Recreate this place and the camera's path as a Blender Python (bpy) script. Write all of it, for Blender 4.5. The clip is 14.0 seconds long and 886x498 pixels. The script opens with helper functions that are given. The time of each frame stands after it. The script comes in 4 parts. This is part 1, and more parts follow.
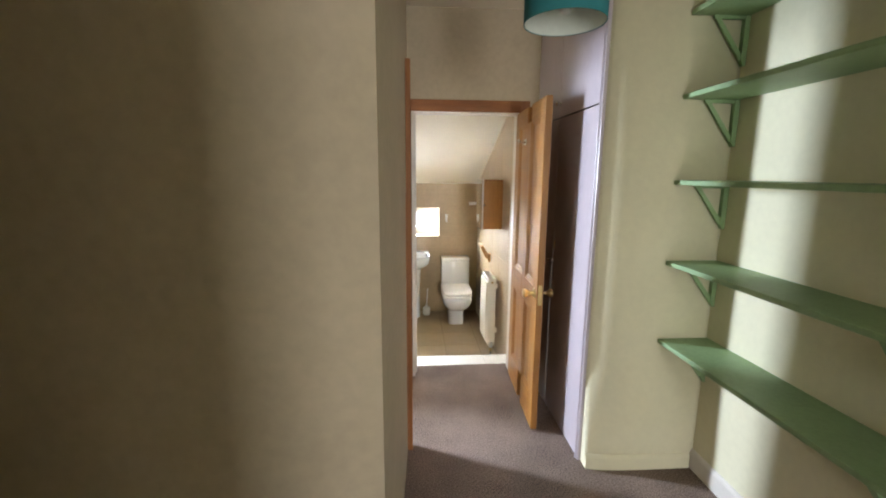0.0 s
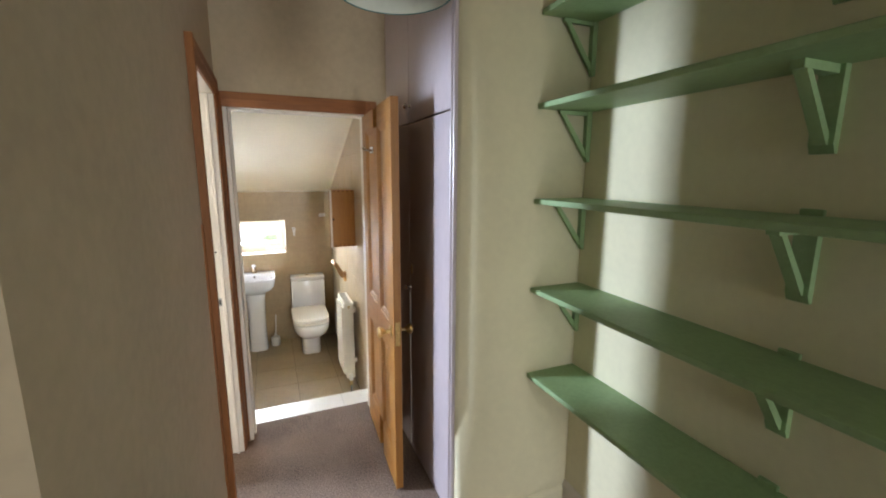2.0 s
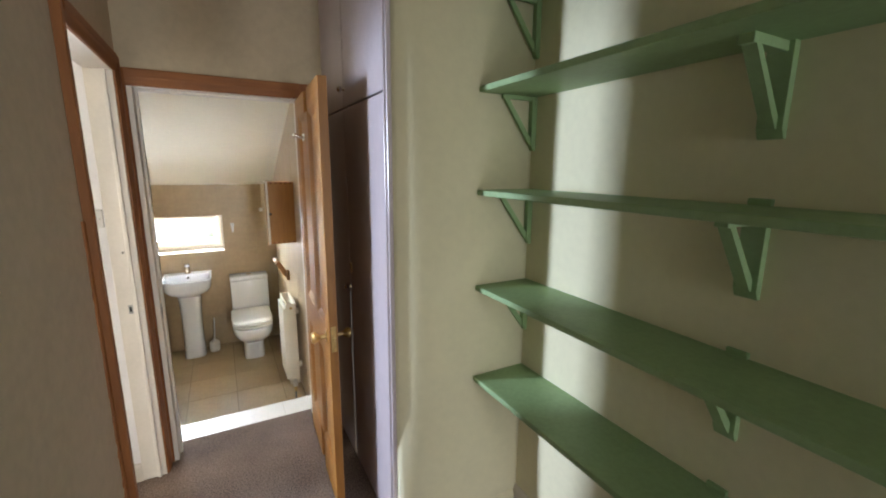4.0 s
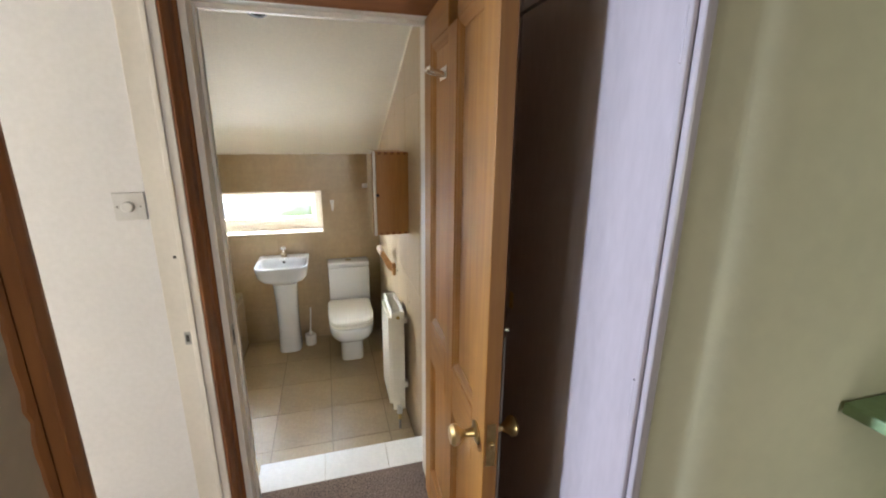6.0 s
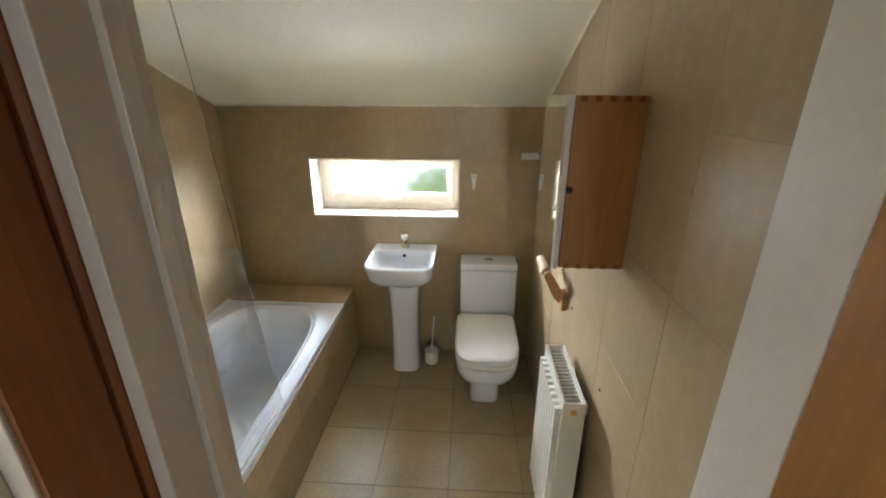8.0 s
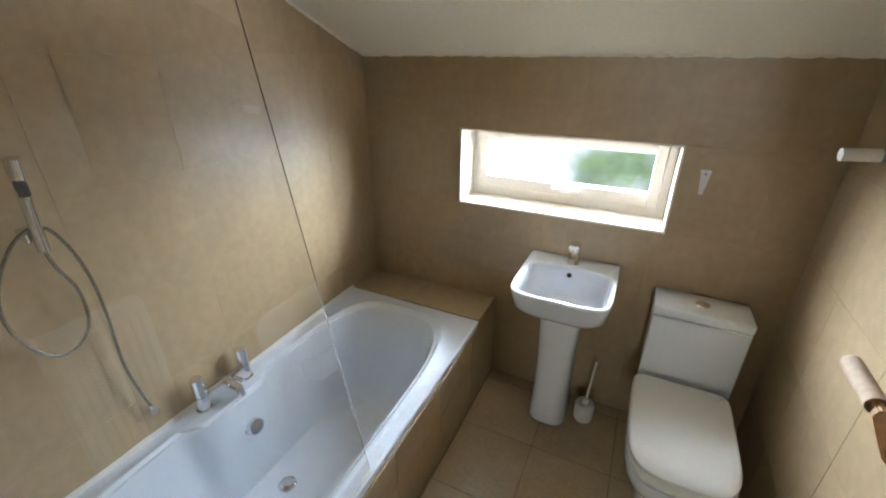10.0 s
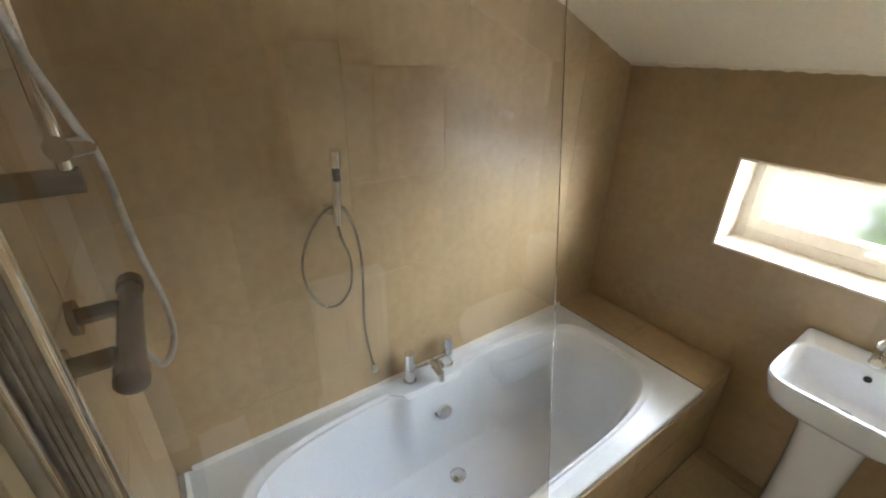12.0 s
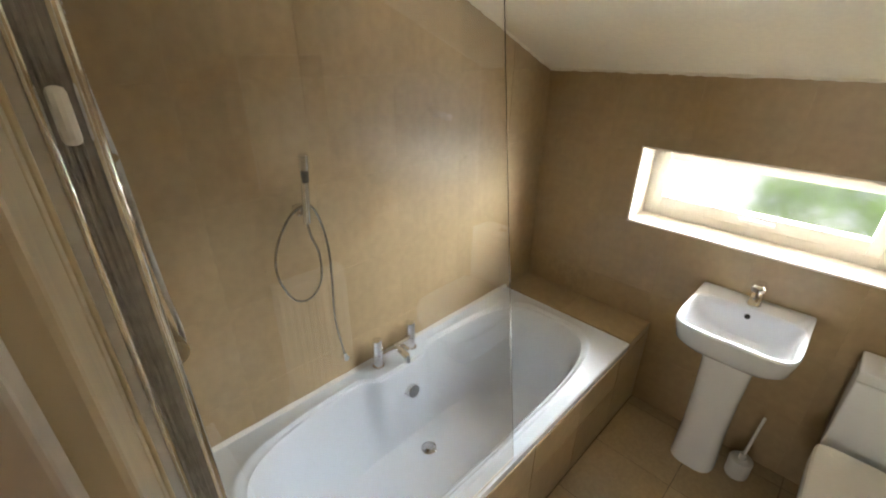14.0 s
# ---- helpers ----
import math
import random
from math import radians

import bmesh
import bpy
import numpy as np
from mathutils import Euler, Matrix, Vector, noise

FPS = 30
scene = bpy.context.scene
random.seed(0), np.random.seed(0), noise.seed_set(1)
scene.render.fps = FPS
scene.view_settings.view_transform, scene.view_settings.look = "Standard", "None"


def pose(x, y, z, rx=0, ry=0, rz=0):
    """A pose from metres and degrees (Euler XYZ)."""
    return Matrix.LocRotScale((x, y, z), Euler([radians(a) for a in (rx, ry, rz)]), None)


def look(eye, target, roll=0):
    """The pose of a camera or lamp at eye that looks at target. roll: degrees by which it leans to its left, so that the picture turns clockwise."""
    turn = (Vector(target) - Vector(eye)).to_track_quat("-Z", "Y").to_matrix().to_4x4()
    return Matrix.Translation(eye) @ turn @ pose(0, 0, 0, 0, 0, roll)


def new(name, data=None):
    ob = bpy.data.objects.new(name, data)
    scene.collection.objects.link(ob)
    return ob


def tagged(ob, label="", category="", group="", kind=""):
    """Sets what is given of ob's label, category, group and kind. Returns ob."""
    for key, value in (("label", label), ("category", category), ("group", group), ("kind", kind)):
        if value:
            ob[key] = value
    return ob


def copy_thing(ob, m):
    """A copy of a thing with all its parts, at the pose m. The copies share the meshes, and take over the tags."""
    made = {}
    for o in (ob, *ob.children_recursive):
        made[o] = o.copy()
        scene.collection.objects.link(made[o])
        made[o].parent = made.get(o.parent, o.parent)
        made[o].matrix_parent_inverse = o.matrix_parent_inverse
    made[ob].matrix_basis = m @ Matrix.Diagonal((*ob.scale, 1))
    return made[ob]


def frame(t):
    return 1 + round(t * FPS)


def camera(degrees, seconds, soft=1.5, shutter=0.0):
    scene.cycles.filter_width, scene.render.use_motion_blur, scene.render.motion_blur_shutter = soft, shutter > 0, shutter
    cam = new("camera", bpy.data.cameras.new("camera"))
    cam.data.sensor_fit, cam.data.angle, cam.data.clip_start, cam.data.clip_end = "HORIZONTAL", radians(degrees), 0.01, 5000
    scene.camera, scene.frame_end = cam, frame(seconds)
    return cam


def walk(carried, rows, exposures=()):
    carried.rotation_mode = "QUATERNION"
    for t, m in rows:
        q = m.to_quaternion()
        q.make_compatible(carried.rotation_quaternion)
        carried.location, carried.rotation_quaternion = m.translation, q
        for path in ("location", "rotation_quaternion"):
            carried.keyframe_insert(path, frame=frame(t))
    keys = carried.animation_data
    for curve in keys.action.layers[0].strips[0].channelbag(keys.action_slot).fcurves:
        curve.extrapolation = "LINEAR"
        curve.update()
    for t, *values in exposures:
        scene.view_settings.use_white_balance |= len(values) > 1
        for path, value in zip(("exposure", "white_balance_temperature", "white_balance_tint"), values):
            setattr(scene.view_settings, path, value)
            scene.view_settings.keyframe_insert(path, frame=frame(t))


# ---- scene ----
cam = camera(93.8, 14.0, soft=2.0)
PATH = [
    (0, (1.06, 0.83, 1.563), (1.208, 2.793, 1.208), 0.4),
    (0.5, (1.121, 1.069, 1.564), (1.45, 3.01, 1.211), 0.4),
    (1, (1.209, 1.209, 1.603), (1.689, 3.118, 1.25), 0.4),
    (1.5, (1.241, 1.258, 1.633), (1.863, 3.125, 1.276), 0.4),
    (2, (1.26, 1.251, 1.644), (2.02, 3.066, 1.289), 0.3),
    (2.5, (1.281, 1.223, 1.644), (2.173, 2.978, 1.292), 0.3),
    (5, (1.477, 1.722, 1.597), (2.403, 3.446, 1.186), 0.6),
    (5.5, (1.487, 2.023, 1.583), (2.216, 3.826, 1.117), 0.2),
    (6, (1.455, 2.324, 1.594), (1.976, 4.184, 1.075), 0.5),
    (6.5, (1.488, 2.661, 1.552), (1.798, 4.554, 0.985), 0.4),
    (7, (1.489, 2.953, 1.546), (1.626, 4.852, 0.935), 0.2),
    (9.5, (1.32, 4.1, 1.47), (0.761, 5.83, 0.636), 0.1),
    (10, (1.268, 4.184, 1.462), (0.48, 5.813, 0.61), 0.1),
    (10.5, (1.221, 4.191, 1.482), (0.204, 5.685, 0.626), 0.3),
    (11, (1.179, 4.217, 1.488), (-0.038, 5.548, 0.625), 0.6),
    (11.5, (1.138, 4.208, 1.489), (-0.238, 5.374, 0.624), 0.7),
    (12, (1.123, 4.181, 1.505), (-0.352, 5.215, 0.635), 0.9),
    (12.5, (1.124, 4.158, 1.508), (-0.393, 5.13, 0.64), 0.9),
    (13, (1.144, 4.117, 1.525), (-0.358, 5.111, 0.656), 0.9),
    (13.5, (1.172, 4.073, 1.524), (-0.261, 5.17, 0.663), 0.6),
    (14, (1.208, 4.022, 1.533), (-0.083, 5.285, 0.673), 0.4),
]
EXPOSURES = [(0, 1.38, 6300, 10), (1, 1.06, 6200, 10), (2.5, 1.2, 6300, 10), (5, 1.0, 6100, 10), (6, 0.9, 6200, 10), (7, 0.65, 6300, 9), (9.5, 0.34, 5750, 8), (10.5, 0.32, 5850, 8), (12, 0.46, 6400, 9), (14, 0.52, 6650, 9)]
walk(cam, [(t, look(eye, target, roll)) for t, eye, target, roll in PATH], EXPOSURES)

# ---- world and light ----
world = bpy.data.worlds.new("World")
scene.world = world
world.use_nodes = True
wn = world.node_tree.nodes
sky = wn.new("ShaderNodeTexSky")
sky.sky_type = 'NISHITA'
sky.sun_disc = False
sky.sun_elevation = radians(52)
sky.sun_rotation = radians(116)
world.node_tree.links.new(sky.outputs[0], wn["Background"].inputs[0])
wn["Background"].inputs[1].default_value = 0.15

sun = new("sun", bpy.data.lights.new("sun", 'SUN'))
sun.data.energy, sun.data.angle, sun.data.color = 5.0, radians(6), (1.0, 0.95, 0.88)
sun.matrix_world = look((25, -12, 36), (0, 0, 0))


def area_lamp(name, eye, target, w, h, watts, colour=(0.95, 0.98, 1.0), spread=180):
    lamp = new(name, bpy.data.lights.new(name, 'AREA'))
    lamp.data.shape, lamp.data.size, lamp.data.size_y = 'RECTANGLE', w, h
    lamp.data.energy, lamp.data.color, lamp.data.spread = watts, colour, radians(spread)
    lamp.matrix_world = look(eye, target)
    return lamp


# Added area lamps above and beside the bathroom window stand in for the sky.
area_lamp("skylight_bathroom", (0.94, 6.42, 1.22), (0.8, 5.5, 0.5), 0.95, 0.4, 95, (0.84, 0.93, 1.0))
area_lamp("skylight_bathroom_east", (2.0, 6.78, 1.18), (-0.05, 5.4, 0.9), 0.95, 0.5, 140, (0.86, 0.94, 1.0))
area_lamp("skylight_bathroom_west", (0.16, 6.8, 1.18), (1.9, 5.2, 0.6), 0.95, 0.5, 155, (0.86, 0.94, 1.0))
# Lamp added below the sill, aimed up to brighten the ceiling as ground bounce.
area_lamp("bathroom_low_fill", (0.94, 6.72, 0.42), (0.94, 5.8, 1.35), 1.3, 0.6, 175, (0.93, 0.96, 1.0))
area_lamp("skylight_side_room", (-1.45, 4.16, 1.85), (1.6, 2.85, 1.1), 0.24, 1.1, 125, (0.76, 0.86, 1.0))
# Added fill; its spread misses the doorway and brightens the white wall by bounce.
area_lamp("side_room_fill", (-1.35, 4.1, 1.5), (-1.2, 2.2, 0.5), 0.9, 1.1, 55, (0.80, 0.89, 1.0), 100)
# Added lamp for an assumed back window; lights the landing from behind.
area_lamp("assumed_back_light", (1.95, -3.22, 1.08), (1.75, 0.0, 1.1), 0.6, 1.9, 44, (1.0, 0.975, 0.93))

# ---- materials ----
def lin(r, g, b):
    return (r, g, b, 1.0)


def material(name, base, rough=0.6, metal=0.0, var=0.08, scale=4.0, fine=60.0, bump=0.15, bump_scale=120.0,
             spec=0.5, dark=None, island=0.0, stretch=(1, 1, 1), coat=0.0, broad=0.6):
    """Base colour varied by broad and fine noise, with fine relief."""
    m = bpy.data.materials.new(name)
    m.use_nodes = True
    nt = m.node_tree
    n, l = nt.nodes, nt.links
    b = n["Principled BSDF"]
    b.inputs["Roughness"].default_value, b.inputs["Metallic"].default_value = rough, metal
    b.inputs["Specular IOR Level"].default_value = spec
    b.inputs["Coat Weight"].default_value = coat
    tc = n.new("ShaderNodeTexCoord")
    mp = n.new("ShaderNodeMapping")
    mp.inputs["Scale"].default_value = stretch
    l.new(tc.outputs["Object"], mp.inputs["Vector"])
    big, small = n.new("ShaderNodeTexNoise"), n.new("ShaderNodeTexNoise")
    big.inputs["Scale"].default_value, small.inputs["Scale"].default_value = scale, fine
    big.inputs["Detail"].default_value = 5
    l.new(mp.outputs[0], big.inputs["Vector"])
    l.new(mp.outputs[0], small.inputs["Vector"])
    mix = n.new("ShaderNodeMix")
    mix.data_type = 'RGBA'
    ramp = n.new("ShaderNodeMapRange")
    ramp.inputs[1].default_value, ramp.inputs[2].default_value = 0.35, 0.65
    add = n.new("ShaderNodeMath")
    add.operation = 'MULTIPLY_ADD'
    add.inputs[1].default_value, add.inputs[2].default_value = 1 - broad, 0.0
    l.new(small.outputs["Fac"], add.inputs[0])
    add2 = n.new("ShaderNodeMath")
    add2.operation = 'MULTIPLY_ADD'
    add2.inputs[1].default_value = broad
    l.new(big.outputs["Fac"], add2.inputs[0])
    l.new(add.outputs[0], add2.inputs[2])
    l.new(add2.outputs[0], ramp.inputs[0])
    l.new(ramp.outputs[0], mix.inputs["Factor"])
    d = dark or tuple(c * (1 - 2 * var) for c in base[:3])
    mix.inputs["A"].default_value = lin(*d)
    mix.inputs["B"].default_value = lin(*(min(1, c * (1 + var)) for c in base[:3]))
    out = mix.outputs["Result"]
    if island:
        info = n.new("ShaderNodeObjectInfo")
        hsv = n.new("ShaderNodeHueSaturation")
        mr = n.new("ShaderNodeMapRange")
        mr.inputs[3].default_value, mr.inputs[4].default_value = 1 - island, 1 + island
        l.new(info.outputs["Random"], mr.inputs[0])
        l.new(mr.outputs[0], hsv.inputs["Value"])
        l.new(out, hsv.inputs["Color"])
        out = hsv.outputs[0]
    l.new(out, b.inputs["Base Color"])
    if bump:
        bn, bp = n.new("ShaderNodeTexNoise"), n.new("ShaderNodeBump")
        bn.inputs["Scale"].default_value = bump_scale
        bn.inputs["Detail"].default_value = 4
        l.new(mp.outputs[0], bn.inputs["Vector"])
        l.new(bn.outputs["Fac"], bp.inputs["Height"])
        bp.inputs["Strength"].default_value, bp.inputs["Distance"].default_value = bump, 0.004
        l.new(bp.outputs[0], b.inputs["Normal"])
    return m


CARPET = material("carpet", (0.25, 0.185, 0.152), 0.95, var=0.36, scale=2.5, fine=140, bump=1.0, bump_scale=260, spec=0.1, broad=0.3)
# PALE's cream, darkened: the dimness of the landing's west walls is painted in.
CREAM = material("dimmed_cream_wall_paint", (0.46, 0.385, 0.28), 0.75, var=0.05, scale=2.2, fine=30, bump=0.12, bump_scale=60, spec=0.25)
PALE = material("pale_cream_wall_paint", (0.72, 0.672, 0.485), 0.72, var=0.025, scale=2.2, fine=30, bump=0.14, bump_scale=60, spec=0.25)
WHITE_WALL = material("white_wall_paint", (0.78, 0.765, 0.79), 0.7, var=0.03, scale=2, bump=0.1, bump_scale=60, spec=0.25)
CEIL = material("ceiling_paint", (0.82, 0.765, 0.63), 0.8, var=0.03, scale=2, bump=0.12, bump_scale=50, spec=0.2)
LILAC = material("lilac_paint", (0.50, 0.435, 0.47), 0.28, var=0.05, scale=3, bump=0.06, bump_scale=40, stretch=(1, 1, 0.3))
GLOSS_CREAM = material("cream_gloss_paint", (0.66, 0.61, 0.555), 0.4, var=0.03, scale=6, bump=0.08, bump_scale=50)
BOARD = material("cream_board_paint", (0.60, 0.50, 0.335), 0.38, var=0.06, scale=5, bump=0.06, bump_scale=40, stretch=(1, 1, 0.25))
GREEN = material("green_shelf_paint", (0.28, 0.41, 0.21), 0.5, var=0.07, scale=5, bump=0.08, bump_scale=70)
TILE = material("beige_tile", (0.40, 0.292, 0.165), 0.34, var=0.07, scale=2.6, fine=28, bump=0.06, bump_scale=9, island=0.03)
FLOOR_TILE = material("beige_floor_tile", (0.46, 0.35, 0.21), 0.3, var=0.09, scale=3.5, fine=60, bump=0.06, bump_scale=40, island=0.04)
STEP_TILE = material("pale_step_tile", (0.79, 0.77, 0.73), 0.35, var=0.04, scale=3, bump=0.04, bump_scale=40, island=0.02)
REVEAL = material("warm_reveal_tile", (0.74, 0.66, 0.56), 0.35, var=0.05, scale=4, bump=0.04, bump_scale=40)
GROUT = material("grout", (0.42, 0.315, 0.185), 0.9, var=0.1, scale=20, bump=0.2)
FLOOR_GROUT = material("brown_floor_grout", (0.25, 0.19, 0.12), 0.9, var=0.15, scale=20, bump=0.2)
CERAMIC = material("white_ceramic", (0.78, 0.805, 0.85), 0.12, var=0.012, scale=3, bump=0.0, coat=0.4)
ACRYLIC = material("white_bath_acrylic", (0.78, 0.83, 0.90), 0.16, var=0.012, scale=3, bump=0.0, coat=0.3)
SEAT = material("white_seat_plastic", (0.84, 0.83, 0.80), 0.22, var=0.015, scale=3, bump=0.0)
PLASTIC = material("white_plastic", (0.74, 0.73, 0.70), 0.35, var=0.02, scale=4, bump=0.0)
FRAME = material("cream_window_frame", (0.64, 0.60, 0.53), 0.4, var=0.04, scale=5, bump=0.03, bump_scale=30)
SWITCH = material("pale_switch_plastic", (0.66, 0.645, 0.65), 0.4, var=0.02, scale=4, bump=0.0)
ENAMEL = material("radiator_enamel", (0.84, 0.80, 0.71), 0.35, var=0.03, scale=4, bump=0.0)
CHROME = material("chrome", (0.84, 0.84, 0.85), 0.07, 1.0, var=0.04, scale=8, bump=0.0)
# Darker chrome for valve and hose: the dim room's reflection set in its base.
SHADED_CHROME = material("shaded_chrome", (0.36, 0.335, 0.30), 0.22, 1.0, var=0.05, scale=10, bump=0.0)
ALU = material("satin_aluminium", (0.62, 0.62, 0.62), 0.28, 1.0, var=0.05, scale=8, bump=0.0)
STEEL = material("grey_steel", (0.35, 0.34, 0.33), 0.35, 1.0, var=0.1, scale=15, bump=0.05)
BRASS = material("worn_brass", (0.62, 0.45, 0.20), 0.3, 1.0, var=0.15, scale=25, bump=0.05)
DARK = material("dark_hole", (0.02, 0.018, 0.015), 0.8, var=0.1, bump=0.0)
CARDBOARD = material("cardboard_tube", (0.55, 0.42, 0.30), 0.85, var=0.08, scale=15, bump=0.1)
TEAL = material("teal_fabric", (0.03, 0.20, 0.23), 0.85, var=0.08, scale=8, fine=300, bump=0.3, bump_scale=500)
SHADE_IN = material("shade_lining", (0.72, 0.76, 0.72), 0.8, var=0.03, bump=0.0)
GRASS = material("grass", (0.10, 0.22, 0.05), 0.9, var=0.3, scale=1.5, fine=25, bump=0.4, bump_scale=60)
LEAF = material("leaves", (0.24, 0.42, 0.06), 0.7, var=0.3, scale=2.5, fine=20, bump=0.1)
SEAL = material("black_seal", (0.03, 0.03, 0.03), 0.5, var=0.1, bump=0.0)


def wood(name, base, dark, rough, grain=(26, 26, 1.6), coat=0.0):
    m = material(name, base, rough, var=0.1, scale=1.0, fine=5.0, bump=0.08, bump_scale=3.0, dark=dark, stretch=grain, coat=coat)
    return m


PINE = wood("pine", (0.345, 0.152, 0.026), (0.25, 0.10, 0.016), 0.52, (11, 11, 0.7))
PINE_H = wood("pine_rail", (0.345, 0.152, 0.026), (0.25, 0.10, 0.016), 0.52, (11, 0.7, 11))
STAINED = wood("stained_architrave", (0.25, 0.09, 0.019), (0.17, 0.056, 0.012), 0.6, (10, 10, 1.0))
STAINED_H = wood("stained_architrave_head", (0.25, 0.09, 0.019), (0.17, 0.056, 0.012), 0.6, (1.0, 1.0, 10))
CABINET_WOOD = wood("cabinet_pine", (0.37, 0.178, 0.045), (0.31, 0.14, 0.035), 0.5)
HOLDER_WOOD = wood("beech", (0.50, 0.27, 0.11), (0.36, 0.18, 0.07), 0.5, (6, 6, 30))


def glass_material(name, tint=(1, 1, 1), rough=0.0):
    m = bpy.data.materials.new(name)
    m.use_nodes = True
    b = m.node_tree.nodes["Principled BSDF"]
    b.inputs["Base Color"].default_value = lin(*tint)
    b.inputs["Transmission Weight"].default_value = 1.0
    b.inputs["Roughness"].default_value = rough
    b.inputs["IOR"].default_value = 1.52
    return m


GLASS = glass_material("clear_glass", (1.0, 1.0, 1.0))
PANE = glass_material("window_glass", (1, 1, 1), 0.12)
MIRROR = material("mirror_silver", (0.86, 0.87, 0.86), 0.02, 1.0, var=0.005, bump=0.0)

# ---- builders ----
def link_mesh(name, bm, mat, parent=None, label="", smooth=False):
    me = bpy.data.meshes.new(name)
    bmesh.ops.recalc_face_normals(bm, faces=bm.faces)
    if smooth:
        for f in bm.faces:
            f.smooth = True
        for e in bm.edges:
            if len(e.link_faces) == 2 and e.calc_face_angle(0) > radians(38):
                e.smooth = False
    bm.to_mesh(me)
    bm.free()
    me.materials.append(mat)
    ob = new(name, me)
    if parent:
        ob.parent = parent
        ob.matrix_parent_inverse = parent.matrix_basis.inverted()
    if label:
        ob["label"] = label
    return ob


def part(name, bm, mat, parent, label="", smooth=False):
    return link_mesh(name, bm, mat, parent, label, smooth)


def thing(name, x, y, z, label, category, group="", kind=""):
    ob = new(name)
    ob.matrix_basis = pose(x, y, z)
    ob.empty_display_size = 0.1
    return tagged(ob, label, category, group, kind)


def setting(name, bm, mat, label, category):
    return tagged(link_mesh(name, bm, mat), label, category, kind="structure")


def add_box(bm, x0, x1, y0, y1, z0, z1, bevel=0.0, seg=2, m=None):
    v = [bm.verts.new((x, y, z)) for z in (z0, z1) for x, y in ((x0, y0), (x1, y0), (x1, y1), (x0, y1))]
    f = [bm.faces.new([v[i] for i in q]) for q in
         ((3, 2, 1, 0), (4, 5, 6, 7), (0, 1, 5, 4), (1, 2, 6, 5), (2, 3, 7, 6), (3, 0, 4, 7))]
    if bevel:
        edges = list({e for q in f for e in q.edges})
        r = bmesh.ops.bevel(bm, geom=edges, offset=bevel, segments=seg, profile=0.5, affect='EDGES')
        v = list({w for q in r["faces"] for w in q.verts} | {w for w in v if w.is_valid})
    if m:
        bmesh.ops.transform(bm, matrix=m, verts=v)
    return bm


def box(*a, **k):
    return add_box(bmesh.new(), *a, **k)


def loft(rings, cap0=True, cap1=True):
    bm = bmesh.new()
    rows = [[bm.verts.new(p) for p in r] for r in rings]
    n = len(rows[0])
    for a, b in zip(rows, rows[1:]):
        for i in range(n):
            bm.faces.new((a[i], a[(i + 1) % n], b[(i + 1) % n], b[i]))
    if cap0:
        bm.faces.new(rows[0][::-1])
    if cap1:
        bm.faces.new(rows[-1])
    return bm


def oval(cx, cy, z, rx, ry, n=2.0, count=48, n_back=None):
    """A rounded outline; n sets how square it is in front (-y), n_back behind."""
    pts = []
    for i in range(count):
        a = 2 * math.pi * (i + 0.5) / count
        c, s = math.cos(a), math.sin(a)
        k = n_back if n_back and s > 0 else n
        pts.append((cx + rx * math.copysign(abs(c) ** (2 / k), c), cy + ry * math.copysign(abs(s) ** (2 / k), s), z))
    return pts


def lathe(profile, m=None, count=24):
    """profile: radius and height pairs; turned round z, then placed by m."""
    rings = [[(r * math.cos(2 * math.pi * i / count), r * math.sin(2 * math.pi * i / count), z) for i in range(count)]
             for r, z in profile]
    bm = loft(rings)
    if m:
        bmesh.ops.transform(bm, matrix=m, verts=bm.verts)
    return bm


def rod(a, b, r, count=16, r2=None):
    a, b = Vector(a), Vector(b)
    d = b - a
    m = Matrix.Translation(a) @ d.to_track_quat('Z', 'Y').to_matrix().to_4x4()
    return lathe([(r, 0), (r2 or r, d.length)], m, count)


def tube(points, r, name, mat, parent, label="", steps=8, ridged=0.0):
    """A round hose along a smooth line through the points."""
    pts = [Vector(p) for p in points]
    line = []
    for i in range(len(pts) - 1):
        p0, p1, p2, p3 = pts[max(i - 1, 0)], pts[i], pts[i + 1], pts[min(i + 2, len(pts) - 1)]
        for s in range(steps):
            t = s / steps
            line.append(0.5 * (2 * p1 + (p2 - p0) * t + (2 * p0 - 5 * p1 + 4 * p2 - p3) * t * t + (3 * p1 - p0 - 3 * p2 + p3) * t ** 3))
    line.append(pts[-1])
    rings, up = [], Vector((0.31, 0.17, 0.93)).normalized()
    for i, p in enumerate(line):
        d = (line[min(i + 1, len(line) - 1)] - line[max(i - 1, 0)]).normalized()
        a = d.cross(up).normalized()
        b = d.cross(a)
        rr = r * (1 + (ridged if i % 2 else -ridged))
        rings.append([p + rr * (math.cos(k * math.pi / 5) * a + math.sin(k * math.pi / 5) * b) for k in range(10)])
    return part(name, loft(rings), mat, parent, label, smooth=not ridged)


def hole_wall(u0, u1, v0, v1, holes):
    """Rectangles that fill a wall face round its openings."""
    us = sorted({u0, u1, *[h[0] for h in holes], *[h[1] for h in holes]})
    vs = sorted({v0, v1, *[h[2] for h in holes], *[h[3] for h in holes]})
    out = []
    for a, b in zip(us, us[1:]):
        for c, d in zip(vs, vs[1:]):
            if not any(h[0] - 1e-6 <= a and b <= h[1] + 1e-6 and h[2] - 1e-6 <= c and d <= h[3] + 1e-6 for h in holes):
                out.append((a, b, c, d))
    return out


